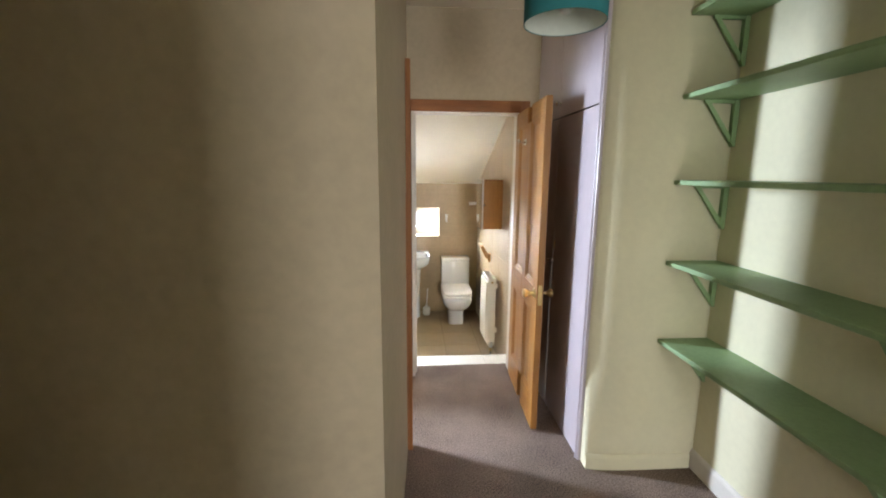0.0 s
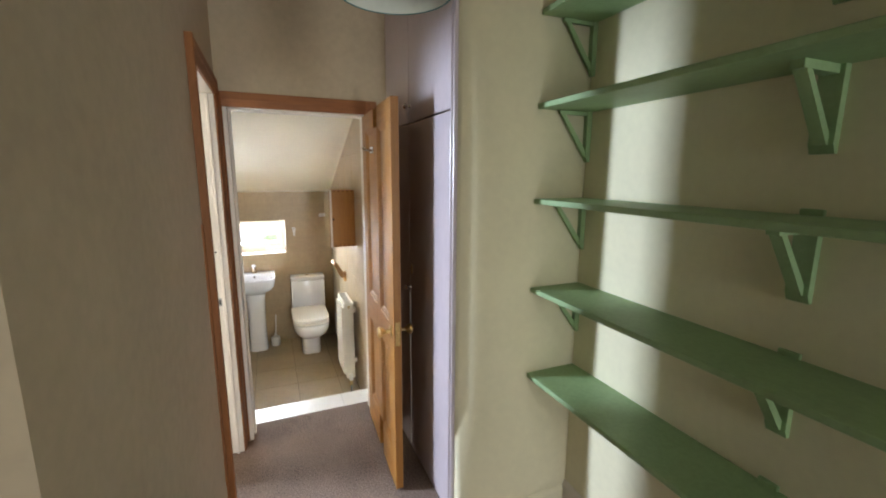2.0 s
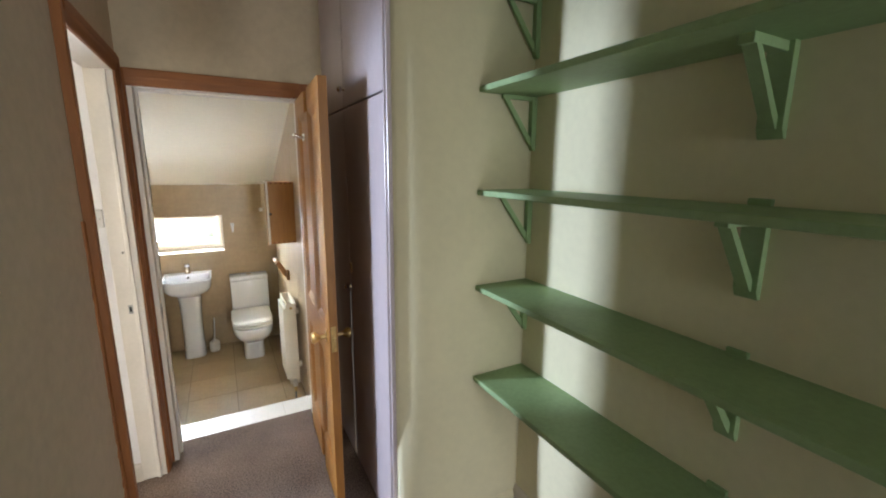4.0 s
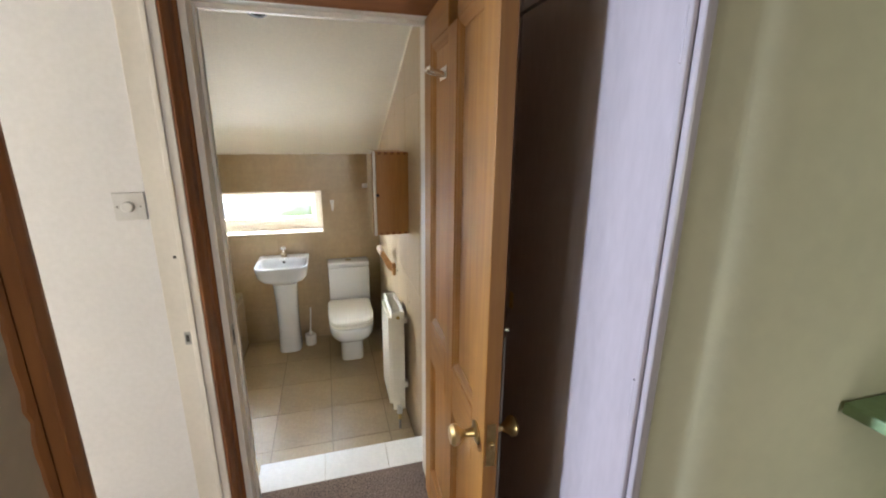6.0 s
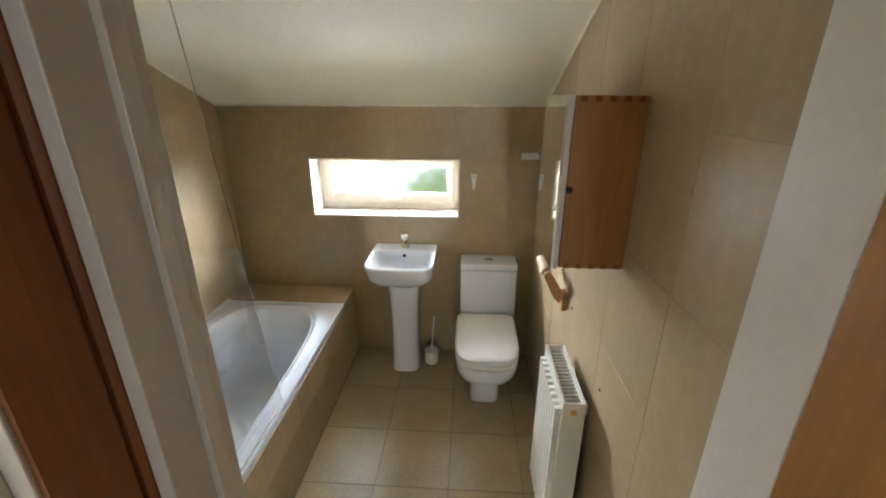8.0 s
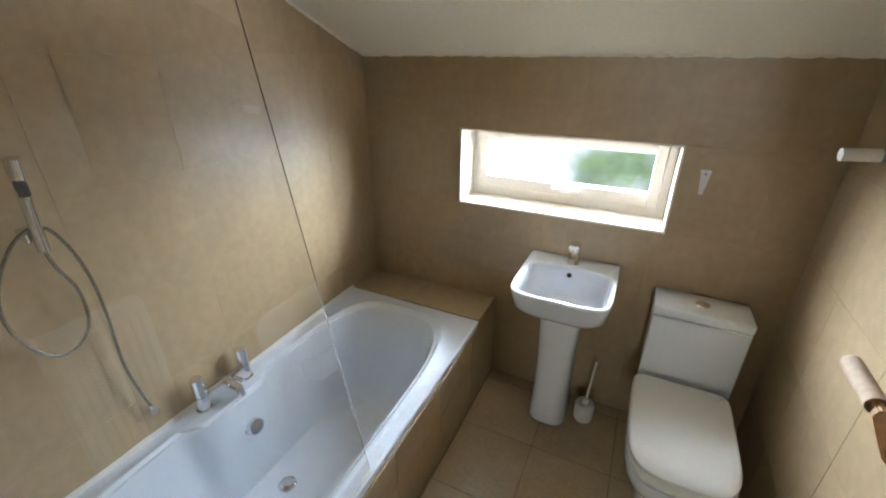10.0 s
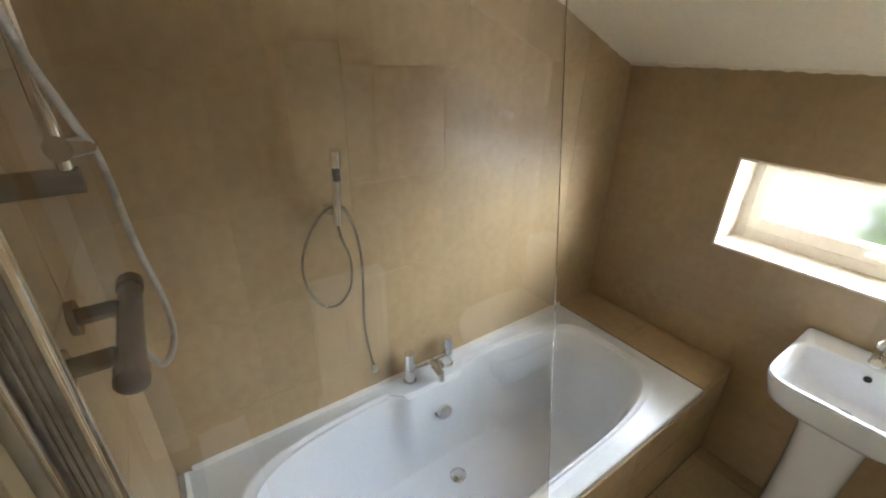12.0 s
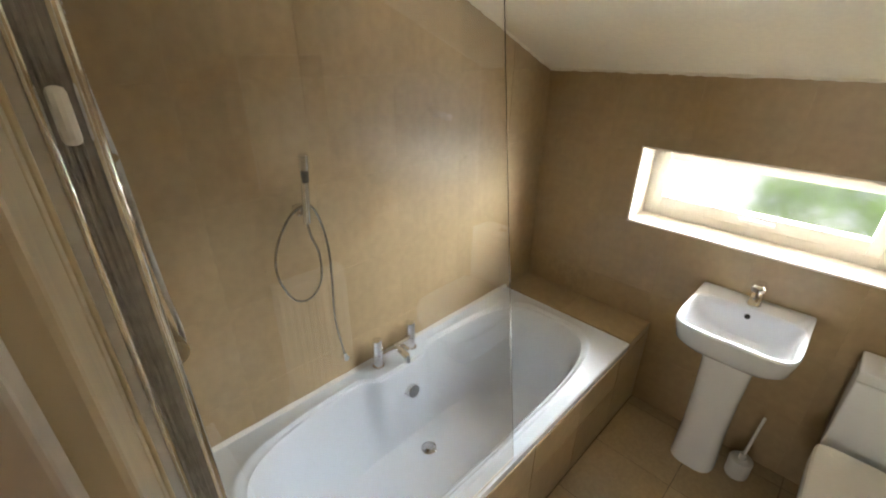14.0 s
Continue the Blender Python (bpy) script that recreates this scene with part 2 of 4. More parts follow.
def wall_x(name, x0, x1, y0, y1, z0, z1, mat, label, holes=()):
    """A wall that runs along y, with openings (y0, y1, z0, z1)."""
    bm = bmesh.new()
    for a, b, c, d in hole_wall(y0, y1, z0, z1, holes):
        add_box(bm, x0, x1, a, b, c, d)
    return setting(name, bm, mat, label, "wall")


def wall_y(name, y0, y1, x0, x1, z0, z1, mat, label, holes=()):
    bm = bmesh.new()
    for a, b, c, d in hole_wall(x0, x1, z0, z1, holes):
        add_box(bm, a, b, y0, y1, c, d)
    return setting(name, bm, mat, label, "wall")

# ---- large structure ----
FZ = -0.19            # bathroom floor
XL, XR = -0.045, 1.885  # bathroom side walls
YN, YF = 4.0, 6.0    # bathroom near and far walls
SLOPE = 0.406


def slope_z(y):
    return 1.46 + (YF - y) * SLOPE


setting("floor_landing", box(-2.1, 2.57, -3.2, 3.86, -0.3, 0.0), CARPET, "taupe brown cut pile carpet, worn flat in places", "carpet")
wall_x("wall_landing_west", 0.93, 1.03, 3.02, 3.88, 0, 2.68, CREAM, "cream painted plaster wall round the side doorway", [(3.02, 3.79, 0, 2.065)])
setting("wall_landing_corner", loft([[(0.88, 1.95, z), (0.88, 1.85, z), (0.98, 1.85, z), (1.03, 3.02, z), (0.93, 3.02, z)] for z in (0, 2.68)]), CREAM, "darkened cream plaster wall ending in an outer corner", "wall")
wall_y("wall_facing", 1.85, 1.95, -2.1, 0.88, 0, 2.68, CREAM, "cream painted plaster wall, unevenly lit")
setting("floor_threshold", box(1.06, 1.85, 3.86, 4.045, -0.25, 0.0), CARPET, "taupe carpet running through the doorway", "carpet")
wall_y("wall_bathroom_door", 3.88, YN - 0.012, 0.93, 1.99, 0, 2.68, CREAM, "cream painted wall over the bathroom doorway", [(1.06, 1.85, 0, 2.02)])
wall_x("wall_landing_east", 2.57, 2.7, -3.2, 2.87, 0, 2.68, PALE, "cream painted plaster wall behind the shelves")


def pier_y(x, z):
    """The pier rounds off broadly towards its corner, a curve fitted to the light strip and the camera's view."""
    d = x - 1.985
    return 2.745 + (0.03 + 0.07 * min(1, z / 0.6)) * math.exp(-d / 0.11)


PIER_X = [1.985 + 0.0195 * i for i in range(31)]
setting("wall_pier", loft([[(x, pier_y(x, z), z) for x in PIER_X] + [(2.57, 2.87, z), (1.985, 2.87, z)] for z in (0, 0.15, 0.3, 0.45, 0.6, 2.68)]), PALE, "cream painted pier of uneven rounded old plaster beside the cupboard", "wall")
for f in bpy.data.objects["wall_pier"].data.polygons:
    f.use_smooth = len(f.vertices) == 4 and abs(f.normal.y) > 0.7 and f.center.y < 2.85
# Unseen walls: opening cut to shape light, paler paint to bounce more of it.
wall_y("wall_back_opening", 0.1, 0.2, -2.1, 2.57, 0, 2.68, PALE, "unseen cream wall, its opening cut to shape the light", [(1.12, 2.45, 0, 2.5)])
wall_y("wall_back", -3.3, -3.2, -2.1, 2.7, 0, 2.68, PALE, "unseen cream wall holding an assumed window", [(1.35, 2.52, 0.05, 2.1)])
wall_x("wall_west", -2.2, -2.1, -3.3, 3.78, 0, 2.68, PALE, "plain cream painted wall")
wall_y("wall_side_room", 3.78, 3.975, -2.2, 0.93, 0, 2.68, WHITE_WALL, "white painted wall with a window and a switch", [(-1.85, -0.15, 0.85, 2.1)])
setting("ceiling_landing", box(-2.2, 2.7, -3.3, 4.03, 2.68, 2.78), CEIL, "off-white painted ceiling", "ceiling")

# bathroom shell
setting("floor_bathroom", box(XL - 0.1, XR + 0.1, YN - 0.012, YF + 0.1, FZ - 0.1, FZ - 0.0012), FLOOR_GROUT, "screed under the beige floor tiles", "floor")
prof = [(YN, FZ - 0.1), (YF + 0.01, FZ - 0.1), (YF + 0.01, slope_z(YF) + 0.04), (YN, slope_z(YN) + 0.04)]


def side_wall(name, x0, x1, label):
    b = bmesh.new()
    rings = [[b.verts.new((x, y, z)) for y, z in prof] for x in (x0, x1)]
    b.faces.new(rings[0])
    b.faces.new(rings[1][::-1])
    for i in range(4):
        b.faces.new((rings[0][i], rings[0][(i + 1) % 4], rings[1][(i + 1) % 4], rings[1][i]))
    return setting(name, b, GROUT, label, "wall")


wall_west = side_wall("wall_bathroom_west", XL - 0.1, XL - 0.0008, "wall of large beige tiles beside the bath")
wall_east = side_wall("wall_bathroom_east", XR + 0.0008, XR + 0.1, "wall of large beige tiles beside the toilet")
wall_far = wall_y("wall_bathroom_far", YF + 0.0008, YF + 0.24, XL - 0.1, XR + 0.1, FZ - 0.1, slope_z(YF) + 0.04, GROUT,
                  "wall of large beige tiles under the low window", [(0.478, 1.405, 0.79, 1.152)])
wall_near = wall_y("wall_bathroom_near", YN - 0.012, YN - 0.0015, XL - 0.1, XR + 0.1, FZ - 0.1, slope_z(YN), GROUT,
                   "wall of large beige tiles round the door", [(1.06, 1.85, -0.002, 2.02)])
bm = bmesh.new()
ring = [(YN - 0.17, slope_z(YN - 0.17)), (YF + 0.24, slope_z(YF + 0.24)), (YF + 0.24, slope_z(YF + 0.24) + 0.12), (YN - 0.17, slope_z(YN - 0.17) + 0.12)]
a = [bm.verts.new((XL - 0.1, max(y, YN), z if y > YN else slope_z(YN) + (0.12 if i == 3 else 0))) for i, (y, z) in enumerate(ring)]
b = [bm.verts.new((XR + 0.1, v.co.y, v.co.z)) for v in a]
bm.faces.new(a)
bm.faces.new(b[::-1])
for i in range(4):
    bm.faces.new((a[i], a[(i + 1) % 4], b[(i + 1) % 4], b[i]))
setting("ceiling_bathroom", bm, CEIL, "off-white painted sloping ceiling", "ceiling")
caulk = random.Random(5)
for name, ends in (("trim_ceiling_joint_far", ((XL, YF), (XR, YF))), ("trim_ceiling_joint_west", ((XL, YN), (XL, YF))), ("trim_ceiling_joint_east", ((XR, YN), (XR, YF)))):
    rings, (p, q) = [], ends
    for i in range(91):
        x, y, r = p[0] + (q[0] - p[0]) * i / 90, p[1] + (q[1] - p[1]) * i / 90, 0.005 + 0.006 * caulk.random()
        sec = ((0.0, 0.004), (0.0, -r), (0.5 * r, -0.6 * r), (1.2 * r, 0.004))
        if p[1] == q[1]:
            rings.append([(x, y - d, slope_z(y - d) + h) for d, h in sec])
        else:
            rings.append([(x + (d if x < 1 else -d), y, slope_z(y) + h) for d, h in sec])
    setting(name, loft(rings), CEIL, "uneven painted filler between sloping ceiling and tiles", "trim")
setting("ground", box(-140, 140, -140, 140, -3.2, -3.0), GRASS, "green lawn outside the window", "lawn")

setting("wall_lower_storey", box(-2.2, 2.7, -3.3, 3.97, -3.02, -0.31), WHITE_WALL, "plain rendered wall of the storey below", "wall")
setting("wall_lower_storey_bathroom", box(XL - 0.1, XR + 0.1, 3.98, YF + 0.24, -3.02, FZ - 0.11), WHITE_WALL, "plain rendered wall below the bathroom", "wall")

# ---- door linings, architraves, skirting ----
def moulding(name, axis, a, b, face, width_from, width_to, out, mat, label):
    """A moulded strip from a to b along an axis; profile spans the width and stands out from the face."""
    w0, w1 = width_from, width_to
    prof = [(0.0, 0.0), (0.0, 0.9), (0.05, 1.0), (0.5, 1.0), (0.62, 0.84), (0.8, 0.72), (0.92, 0.6), (1.0, 0.42), (1.0, 0.0)]
    rings = []
    for s in (a, b):
        ring = []
        for u, d in prof:
            ring.append(place_strip(axis, s, w0 + (w1 - w0) * u, face + out * d))
        rings.append(ring)
    return setting(name, loft(rings), mat, label, "trim")


def place_strip(axis, s, w, f):
    if axis == "z_on_y":      # upright strip on a wall that faces -y
        return (w, f, s)
    if axis == "x_on_y":      # level strip on a wall that faces -y
        return (s, f, w)
    if axis == "z_on_x":      # upright strip on a wall that faces x
        return (f, w, s)
    return (f, s, w)          # level strip on a wall that faces x


# bathroom doorway
moulding("trim_bathroom_left", "z_on_y", 0.0, 2.078, 3.88, 1.032, 1.056, -0.018, STAINED, "dark stained timber architrave beside the bathroom doorway")
moulding("trim_bathroom_head", "x_on_y", 1.056, 1.84, 3.88, 2.078, 2.0, -0.018, STAINED_H, "dark stained timber architrave over the bathroom doorway")
moulding("trim_bathroom_right", "z_on_y", 0.0, 2.078, 3.88, 1.905, 1.84, -0.018, STAINED, "dark stained timber architrave behind the open door")
setting("trim_bathroom_jamb_left", box(1.058, 1.08, 3.868, YN, 0, 1.998, bevel=0.002), GLOSS_CREAM, "cream painted door lining, scuffed at the edges", "trim")
setting("trim_bathroom_jamb_right", box(1.83, 1.85, 3.885, YN + 0.012, 0, 2.0, bevel=0.002), GLOSS_CREAM, "cream painted door lining", "trim")
setting("trim_bathroom_jamb_head", box(1.06, 1.85, 3.885, YN, 2.0, 2.02), GLOSS_CREAM, "cream painted head lining", "trim")
setting("trim_bathroom_stop_left", box(1.08, 1.092, 3.935, 3.965, 0, 2.0, bevel=0.002), GLOSS_CREAM, "cream painted door stop", "trim")
setting("trim_bathroom_stop_head", box(1.092, 1.83, 3.935, 3.965, 1.985, 2.0, bevel=0.002), GLOSS_CREAM, "cream painted door stop", "trim")
# side room doorway
rag = random.Random(7)
rings = []
for i in range(61):
    z = 0.02 + i * 0.024
    w = (0.006 + 0.018 * rag.random() * (1 - i / 75)) * (1 if i % 7 else 0.4)
    rings.append([(1.024, 2.974, z), (1.024, 2.97 - w, z), (1.0325, 2.97 - w * 0.9, z), (1.036, 2.974, z)])
setting("trim_side_near_edge", loft(rings), STAINED, "ragged brown edge of old stain and filler beside the architrave", "trim")
moulding("trim_side_near", "z_on_x", 0.0, 2.115, 1.03, 2.978, 3.035, 0.026, STAINED, "dark stained timber architrave with a ragged plaster edge")
moulding("trim_side_far", "z_on_x", 0.0, 2.115, 1.03, 3.858, 3.775, 0.018, STAINED, "dark stained timber architrave in the corner")
moulding("trim_side_head", "y_on_x", 3.035, 3.775, 1.03, 2.115, 2.045, 0.024, STAINED_H, "dark stained timber architrave over the side doorway")
setting("trim_side_jamb_near", box(0.925, 1.03, 3.02, 3.04, 0, 2.045, bevel=0.002), GLOSS_CREAM, "cream painted door lining", "trim")
setting("trim_side_jamb_far", box(0.925, 1.03, 3.77, 3.79, 0, 2.045, bevel=0.002), GLOSS_CREAM, "cream painted door lining with a worn strike plate", "trim")
setting("trim_side_jamb_head", box(0.925, 1.03, 3.04, 3.77, 2.045, 2.065), GLOSS_CREAM, "cream painted head lining", "trim")
setting("trim_side_stop", box(0.99, 1.006, 3.757, 3.77, 0, 2.045, bevel=0.003), GLOSS_CREAM, "cream painted door stop", "trim")


def skirting(name, axis, a, b, face, out, h, mat, label):
    prof = [(0, 0), (0, 1), (h - 0.02, 1), (h - 0.006, 0.6), (h, 0.25), (h, 0)]
    rings = []
    for s in (a, b):
        rings.append([(s, face + out * d, z) if axis == "x" else (face + out * d, s, z) for z, d in prof])
    return setting(name, loft(rings), mat, label, "skirting")


prof = [(0, 0), (0, 1), (0.065, 1), (0.079, 0.6), (0.085, 0.25), (0.085, 0)]
setting("baseboard_pier", loft([[(x, pier_y(x, 0) - 0.014 * d + 0.002, z) for z, d in prof] for x in PIER_X[:30]]), PALE, "cream painted skirting board on the pier", "skirting")
skirting("baseboard_east", "y", 0.2, 2.745, 2.57, -0.014, 0.11, GLOSS_CREAM, "cream painted skirting board below the shelves")
skirting("baseboard_side_room", "x", -2.1, 0.925, 3.78, -0.014, 0.1, GLOSS_CREAM, "white painted skirting board in the side room")
setting("trim_cupboard_bead", box(1.9665, 1.986, 2.832, 2.848, 0, 2.68, bevel=0.005), LILAC, "lilac painted corner bead between pier and cupboard", "trim")
setting("trim_cupboard_bead_inner", box(1.960, 1.971, 2.8485, 2.859, 0, 2.68, bevel=0.003), LILAC, "lilac painted bead on the cupboard frame", "trim")

# ---- bathroom window ----
win = thing("window_1", 0.94, YF + 0.2, 0.79, "low white plastic window in a deep tiled reveal, closed", "window", kind="structure")
WX0, WX1, WZ0, WZ1 = 0.478, 1.405, 0.79, 1.152


def frame_bars(name, x0, x1, z0, z1, y0, y1, w, mat, parent, bottom=None):
    lo = bottom or w
    part(name, box(x0, x0 + w, y0, y1, z0, z1, bevel=0.004), mat, parent)
    part(name, box(x1 - w, x1, y0, y1, z0, z1, bevel=0.004), mat, parent)
    part(name, box(x0 + w, x1 - w, y0, y1, z0, z0 + lo, bevel=0.004), mat, parent)
    part(name, box(x0 + w, x1 - w, y0, y1, z1 - w, z1, bevel=0.004), mat, parent)


frame_bars("window_frame", WX0 + 0.008, WX1 - 0.008, WZ0 + 0.01, WZ1 - 0.008, YF + 0.165, YF + 0.225, 0.036, FRAME, win, 0.045)
frame_bars("sash", WX0 + 0.046, WX1 - 0.046, WZ0 + 0.058, WZ1 - 0.03, YF + 0.15, YF + 0.21, 0.042, FRAME, win, 0.055)
pane = part("pane", box(WX0 + 0.086, WX1 - 0.086, YF + 0.178, YF + 0.184, WZ0 + 0.109, WZ1 - 0.068), PANE, win)
pane.visible_shadow = False
hb = part("handle", box(0.90, 1.03, YF + 0.122, YF + 0.135, WZ0 + 0.083, WZ0 + 0.1, bevel=0.005), PLASTIC, win, "white plastic window handle")
part("handle_base", box(0.94, 0.985, YF + 0.134, YF + 0.151, WZ0 + 0.075, WZ0 + 0.1, bevel=0.004), PLASTIC, hb)
part("reveal", box(WX0, WX0 + 0.008, YF - 0.002, YF + 0.235, WZ0, WZ1), REVEAL, win, "pale tiled reveal")
part("reveal", box(WX1 - 0.008, WX1, YF - 0.002, YF + 0.235, WZ0, WZ1), REVEAL, win)
part("reveal", box(WX0 + 0.008, WX1 - 0.008, YF - 0.002, YF + 0.235, WZ1 - 0.008, WZ1), REVEAL, win)
part("window_sill", box(WX0 + 0.008, WX1 - 0.008, YF - 0.004, YF + 0.235, WZ0, WZ0 + 0.01, bevel=0.002), REVEAL, win, "pale tiled sill")


def plain_window(name, x0, x1, z0, z1, y0, y1, label, across="x"):
    w = thing(name, 0, 0, 0, label, "window", kind="structure")
    for a, b, c, d in ((x0, x0 + 0.06, z0, z1), (x1 - 0.06, x1, z0, z1), (x0 + 0.06, x1 - 0.06, z0, z0 + 0.06), (x0 + 0.06, x1 - 0.06, z1 - 0.06, z1)):
        part("window_frame", box(a, b, y0, y1, c, d, bevel=0.004) if across == "x" else box(y0, y1, a, b, c, d, bevel=0.004), PLASTIC, w)


plain_window("window_2", -1.85, -0.15, 0.85, 2.1, 3.935, 3.97, "white framed window of the side room")
# Unseen window added as the opening for the light from behind.
plain_window("window_3", 1.35, 2.52, 0.05, 2.1, -3.28, -3.23, "assumed white framed window behind the landing, unseen")

# ---- bathtub ----
BX0, BX1, BY0, BY1, BZ = XL, 0.70, YN + 0.022, 5.76, 0.295
bath = thing("bathtub", 0.33, 4.9, BZ, "white double ended acrylic bathtub, empty, set against beige tiles", "bathtub")


def bath_ring(rx, ry, z, n, bulge, cx=0.328, cy=4.912):
    out = []
    for x, y, zz in oval(cx, cy, z, rx, ry, n, 192):
        if x < cx:
            x += bulge * math.exp(-((y - 4.885) / 0.158) ** 14) * min(1, (cx - x) / 0.2)
        out.append((x, y, zz))
    return out


mx, my = (BX0 + BX1) / 2, (BY0 + BY1) / 2
hx, hy = (BX1 - BX0) / 2, (BY1 - BY0) / 2


def deck_ring(inset, z):
    """The straight outer outline of the bath, point for point with the inner rings."""
    out = []
    for x, y, _ in oval(0.328, 4.912, 0, 0.325, 0.80, 4.2, 192):
        k = max(abs(x - mx) / hx, abs(y - my) / hy)
        out.append([mx + (x - mx) / k, my + (y - my) / k, z])
    for sx in (-1, 1):
        for sy in (-1, 1):
            near = min(out, key=lambda q: (q[0] - mx - sx * hx) ** 2 + (q[1] - my - sy * hy) ** 2)
            near[0], near[1] = mx + sx * hx, my + sy * hy
    return [(mx + (x - mx) * (hx - inset) / hx, my + (y - my) * (hy - inset) / hy, z) for x, y, z in out]


rings = [deck_ring(0.004, 0.245), deck_ring(0.0, BZ - 0.006), deck_ring(0.006, BZ),
         bath_ring(0.325, 0.80, BZ, 4.2, 0.05), bath_ring(0.318, 0.79, BZ + 0.006, 4.0, 0.05), bath_ring(0.308, 0.777, BZ + 0.006, 3.9, 0.05),
         bath_ring(0.298, 0.765, BZ - 0.004, 3.8, 0.05), bath_ring(0.290, 0.752, BZ - 0.004, 3.7, 0.05), bath_ring(0.283, 0.742, BZ - 0.016, 3.6, 0.046),
         bath_ring(0.272, 0.715, 0.2, 3.4, 0.037), bath_ring(0.258, 0.66, 0.05, 3.2, 0.026), bath_ring(0.243, 0.60, -0.06, 3.0, 0.016),
         bath_ring(0.222, 0.55, -0.108, 2.9, 0.004), bath_ring(0.18, 0.49, -0.128, 2.8, 0.0), bath_ring(0.09, 0.3, -0.134, 2.6, 0.0)]
part("shell", loft(rings, cap0=False), ACRYLIC, bath, smooth=True)
seal = random.Random(11)
for a, b, along_y in ((BY0 + 0.02, BY1 - 0.002, True), (XL + 0.012, 0.665, False)):
    rings = []
    for i in range(41):
        u, r = a + (b - a) * i / 40, 0.010 + 0.003 * seal.random()
        sec = [(0.0008, 0.0), (r * 1.1, 0.0), (r * 0.55, r * 0.5), (0.0008, r * 1.25)]
        rings.append([(XL + d, u, BZ + h) if along_y else (u, YN + 0.02 + d, BZ + h) for d, h in sec])
    part("sealant_bead", loft(rings), PLASTIC, bath, "white sealant along the tiles", True)
part("end_upstand", box(BX0, BX1 - 0.01, YN + 0.001, BY0 + 0.012, 0.2, BZ + 0.001, bevel=0.003), ACRYLIC, bath)
waste = part("waste", lathe([(0.036, 0), (0.036, 0.006), (0.031, 0.009), (0.029, 0.004), (0.0005, 0.003)], pose(0.205, 4.92, -0.135)), CHROME, bath, "chrome bath waste", True)
part("plug", lathe([(0.022, 0), (0.022, 0.012), (0.018, 0.016), (0.0005, 0.016)], pose(0.205, 4.92, -0.131)), CHROME, waste, smooth=True)
ov = part("overflow", lathe([(0.038, 0), (0.038, 0.008), (0.036, 0.011), (0.0005, 0.011)], pose(0.083, 4.91, 0.158, 0, 82, 0)), CHROME, bath, "chrome overflow", True)
part("overflow_knob", lathe([(0.030, 0.01), (0.031, 0.036), (0.029, 0.039), (0.0005, 0.039)], pose(0.083, 4.91, 0.158, 0, 82, 0)), CHROME, ov, smooth=True)

mixer = thing("bath_mixer_tap", 0.012, 4.95, BZ, "chrome deck mounted bath mixer tap with two round pillars", "tap")
for y in (4.812, 4.994):
    p = part("pillar", lathe([(0.027, 0), (0.027, 0.006), (0.0215, 0.01), (0.0215, 0.134), (0.02, 0.138), (0.0005, 0.138)], pose(0.002, y, BZ + 0.001)), CHROME, mixer, smooth=True)
    part("pillar_joint", lathe([(0.022, 0.062), (0.022, 0.065)], pose(0.002, y, BZ)), STEEL, p)
part("bridge", rod((0.002, 4.82, BZ + 0.055), (0.002, 4.987, BZ + 0.055), 0.0155), CHROME, mixer, smooth=True)
sp = part("spout", rod((0.002, 4.908, BZ + 0.056), (0.08, 4.913, BZ + 0.034), 0.0165), CHROME, mixer, smooth=True)
part("aerator", rod((0.07, 4.913, BZ + 0.04), (0.078, 4.913, BZ + 0.008), 0.0145), CHROME, sp, smooth=True)
part("diverter", rod((0.018, 4.936, BZ + 0.05), (0.056, 4.943, BZ + 0.043), 0.009), CHROME, mixer, smooth=True)

# ---- bath screen ----
screen = thing("bath_screen", 0.69, YN + 0.02, BZ, "clear frameless glass bath screen with aluminium wall channel", "shower screen")
bm = bmesh.new()
for x in (0.688, 0.694):
    for p in ((YN + 0.05, BZ + 0.012), (4.862, BZ + 0.012), (4.65, 1.74), (4.598, 1.80), (4.51, 1.82), (YN + 0.05, 1.82)):
        bm.verts.new((x, *p))
bm.verts.ensure_lookup_table()
bm.faces.new(bm.verts[:6])
bm.faces.new(bm.verts[6:][::-1])
for i in range(6):
    j = (i + 1) % 6
    bm.faces.new((bm.verts[i], bm.verts[j], bm.verts[6 + j], bm.verts[6 + i]))
g = part("glass_panel", bm, GLASS, screen)
g.visible_shadow = False
part("wall_channel", box(0.676, 0.711, YN + 0.001, YN + 0.030, BZ + 0.006, 1.84, bevel=0.003), ALU, screen, "satin aluminium channel")
part("channel_edge", rod((0.709, YN + 0.032, BZ + 0.008), (0.709, YN + 0.032, 1.83), 0.0045), CHROME, screen, "polished edge of the channel", True)
ribbed = part("ribbed_seal", box(0.684, 0.703, YN + 0.030, YN + 0.061, BZ + 0.008, 1.83, bevel=0.002), STEEL, screen, "dark ribbed hinge strip")
for y in (0.041, 0.047, 0.053):
    part("rib", rod((0.7035, YN + y, BZ + 0.008), (0.7035, YN + y, 1.83), 0.0018, 8), STEEL, ribbed, smooth=True)
part("hinge_tube", rod((0.701, YN + 0.066, BZ + 0.008), (0.701, YN + 0.066, 1.83), 0.0065), CHROME, screen, "polished hinge tube", True)
part("bottom_seal", box(0.687, 0.695, YN + 0.07, 4.862, BZ + 0.004, BZ + 0.013), PLASTIC, screen, "clear drip seal")
part("bumper", box(0.70, 0.717, YN + 0.040, YN + 0.055, 1.455, 1.505, bevel=0.0055), PLASTIC, screen, "white plastic bumper")
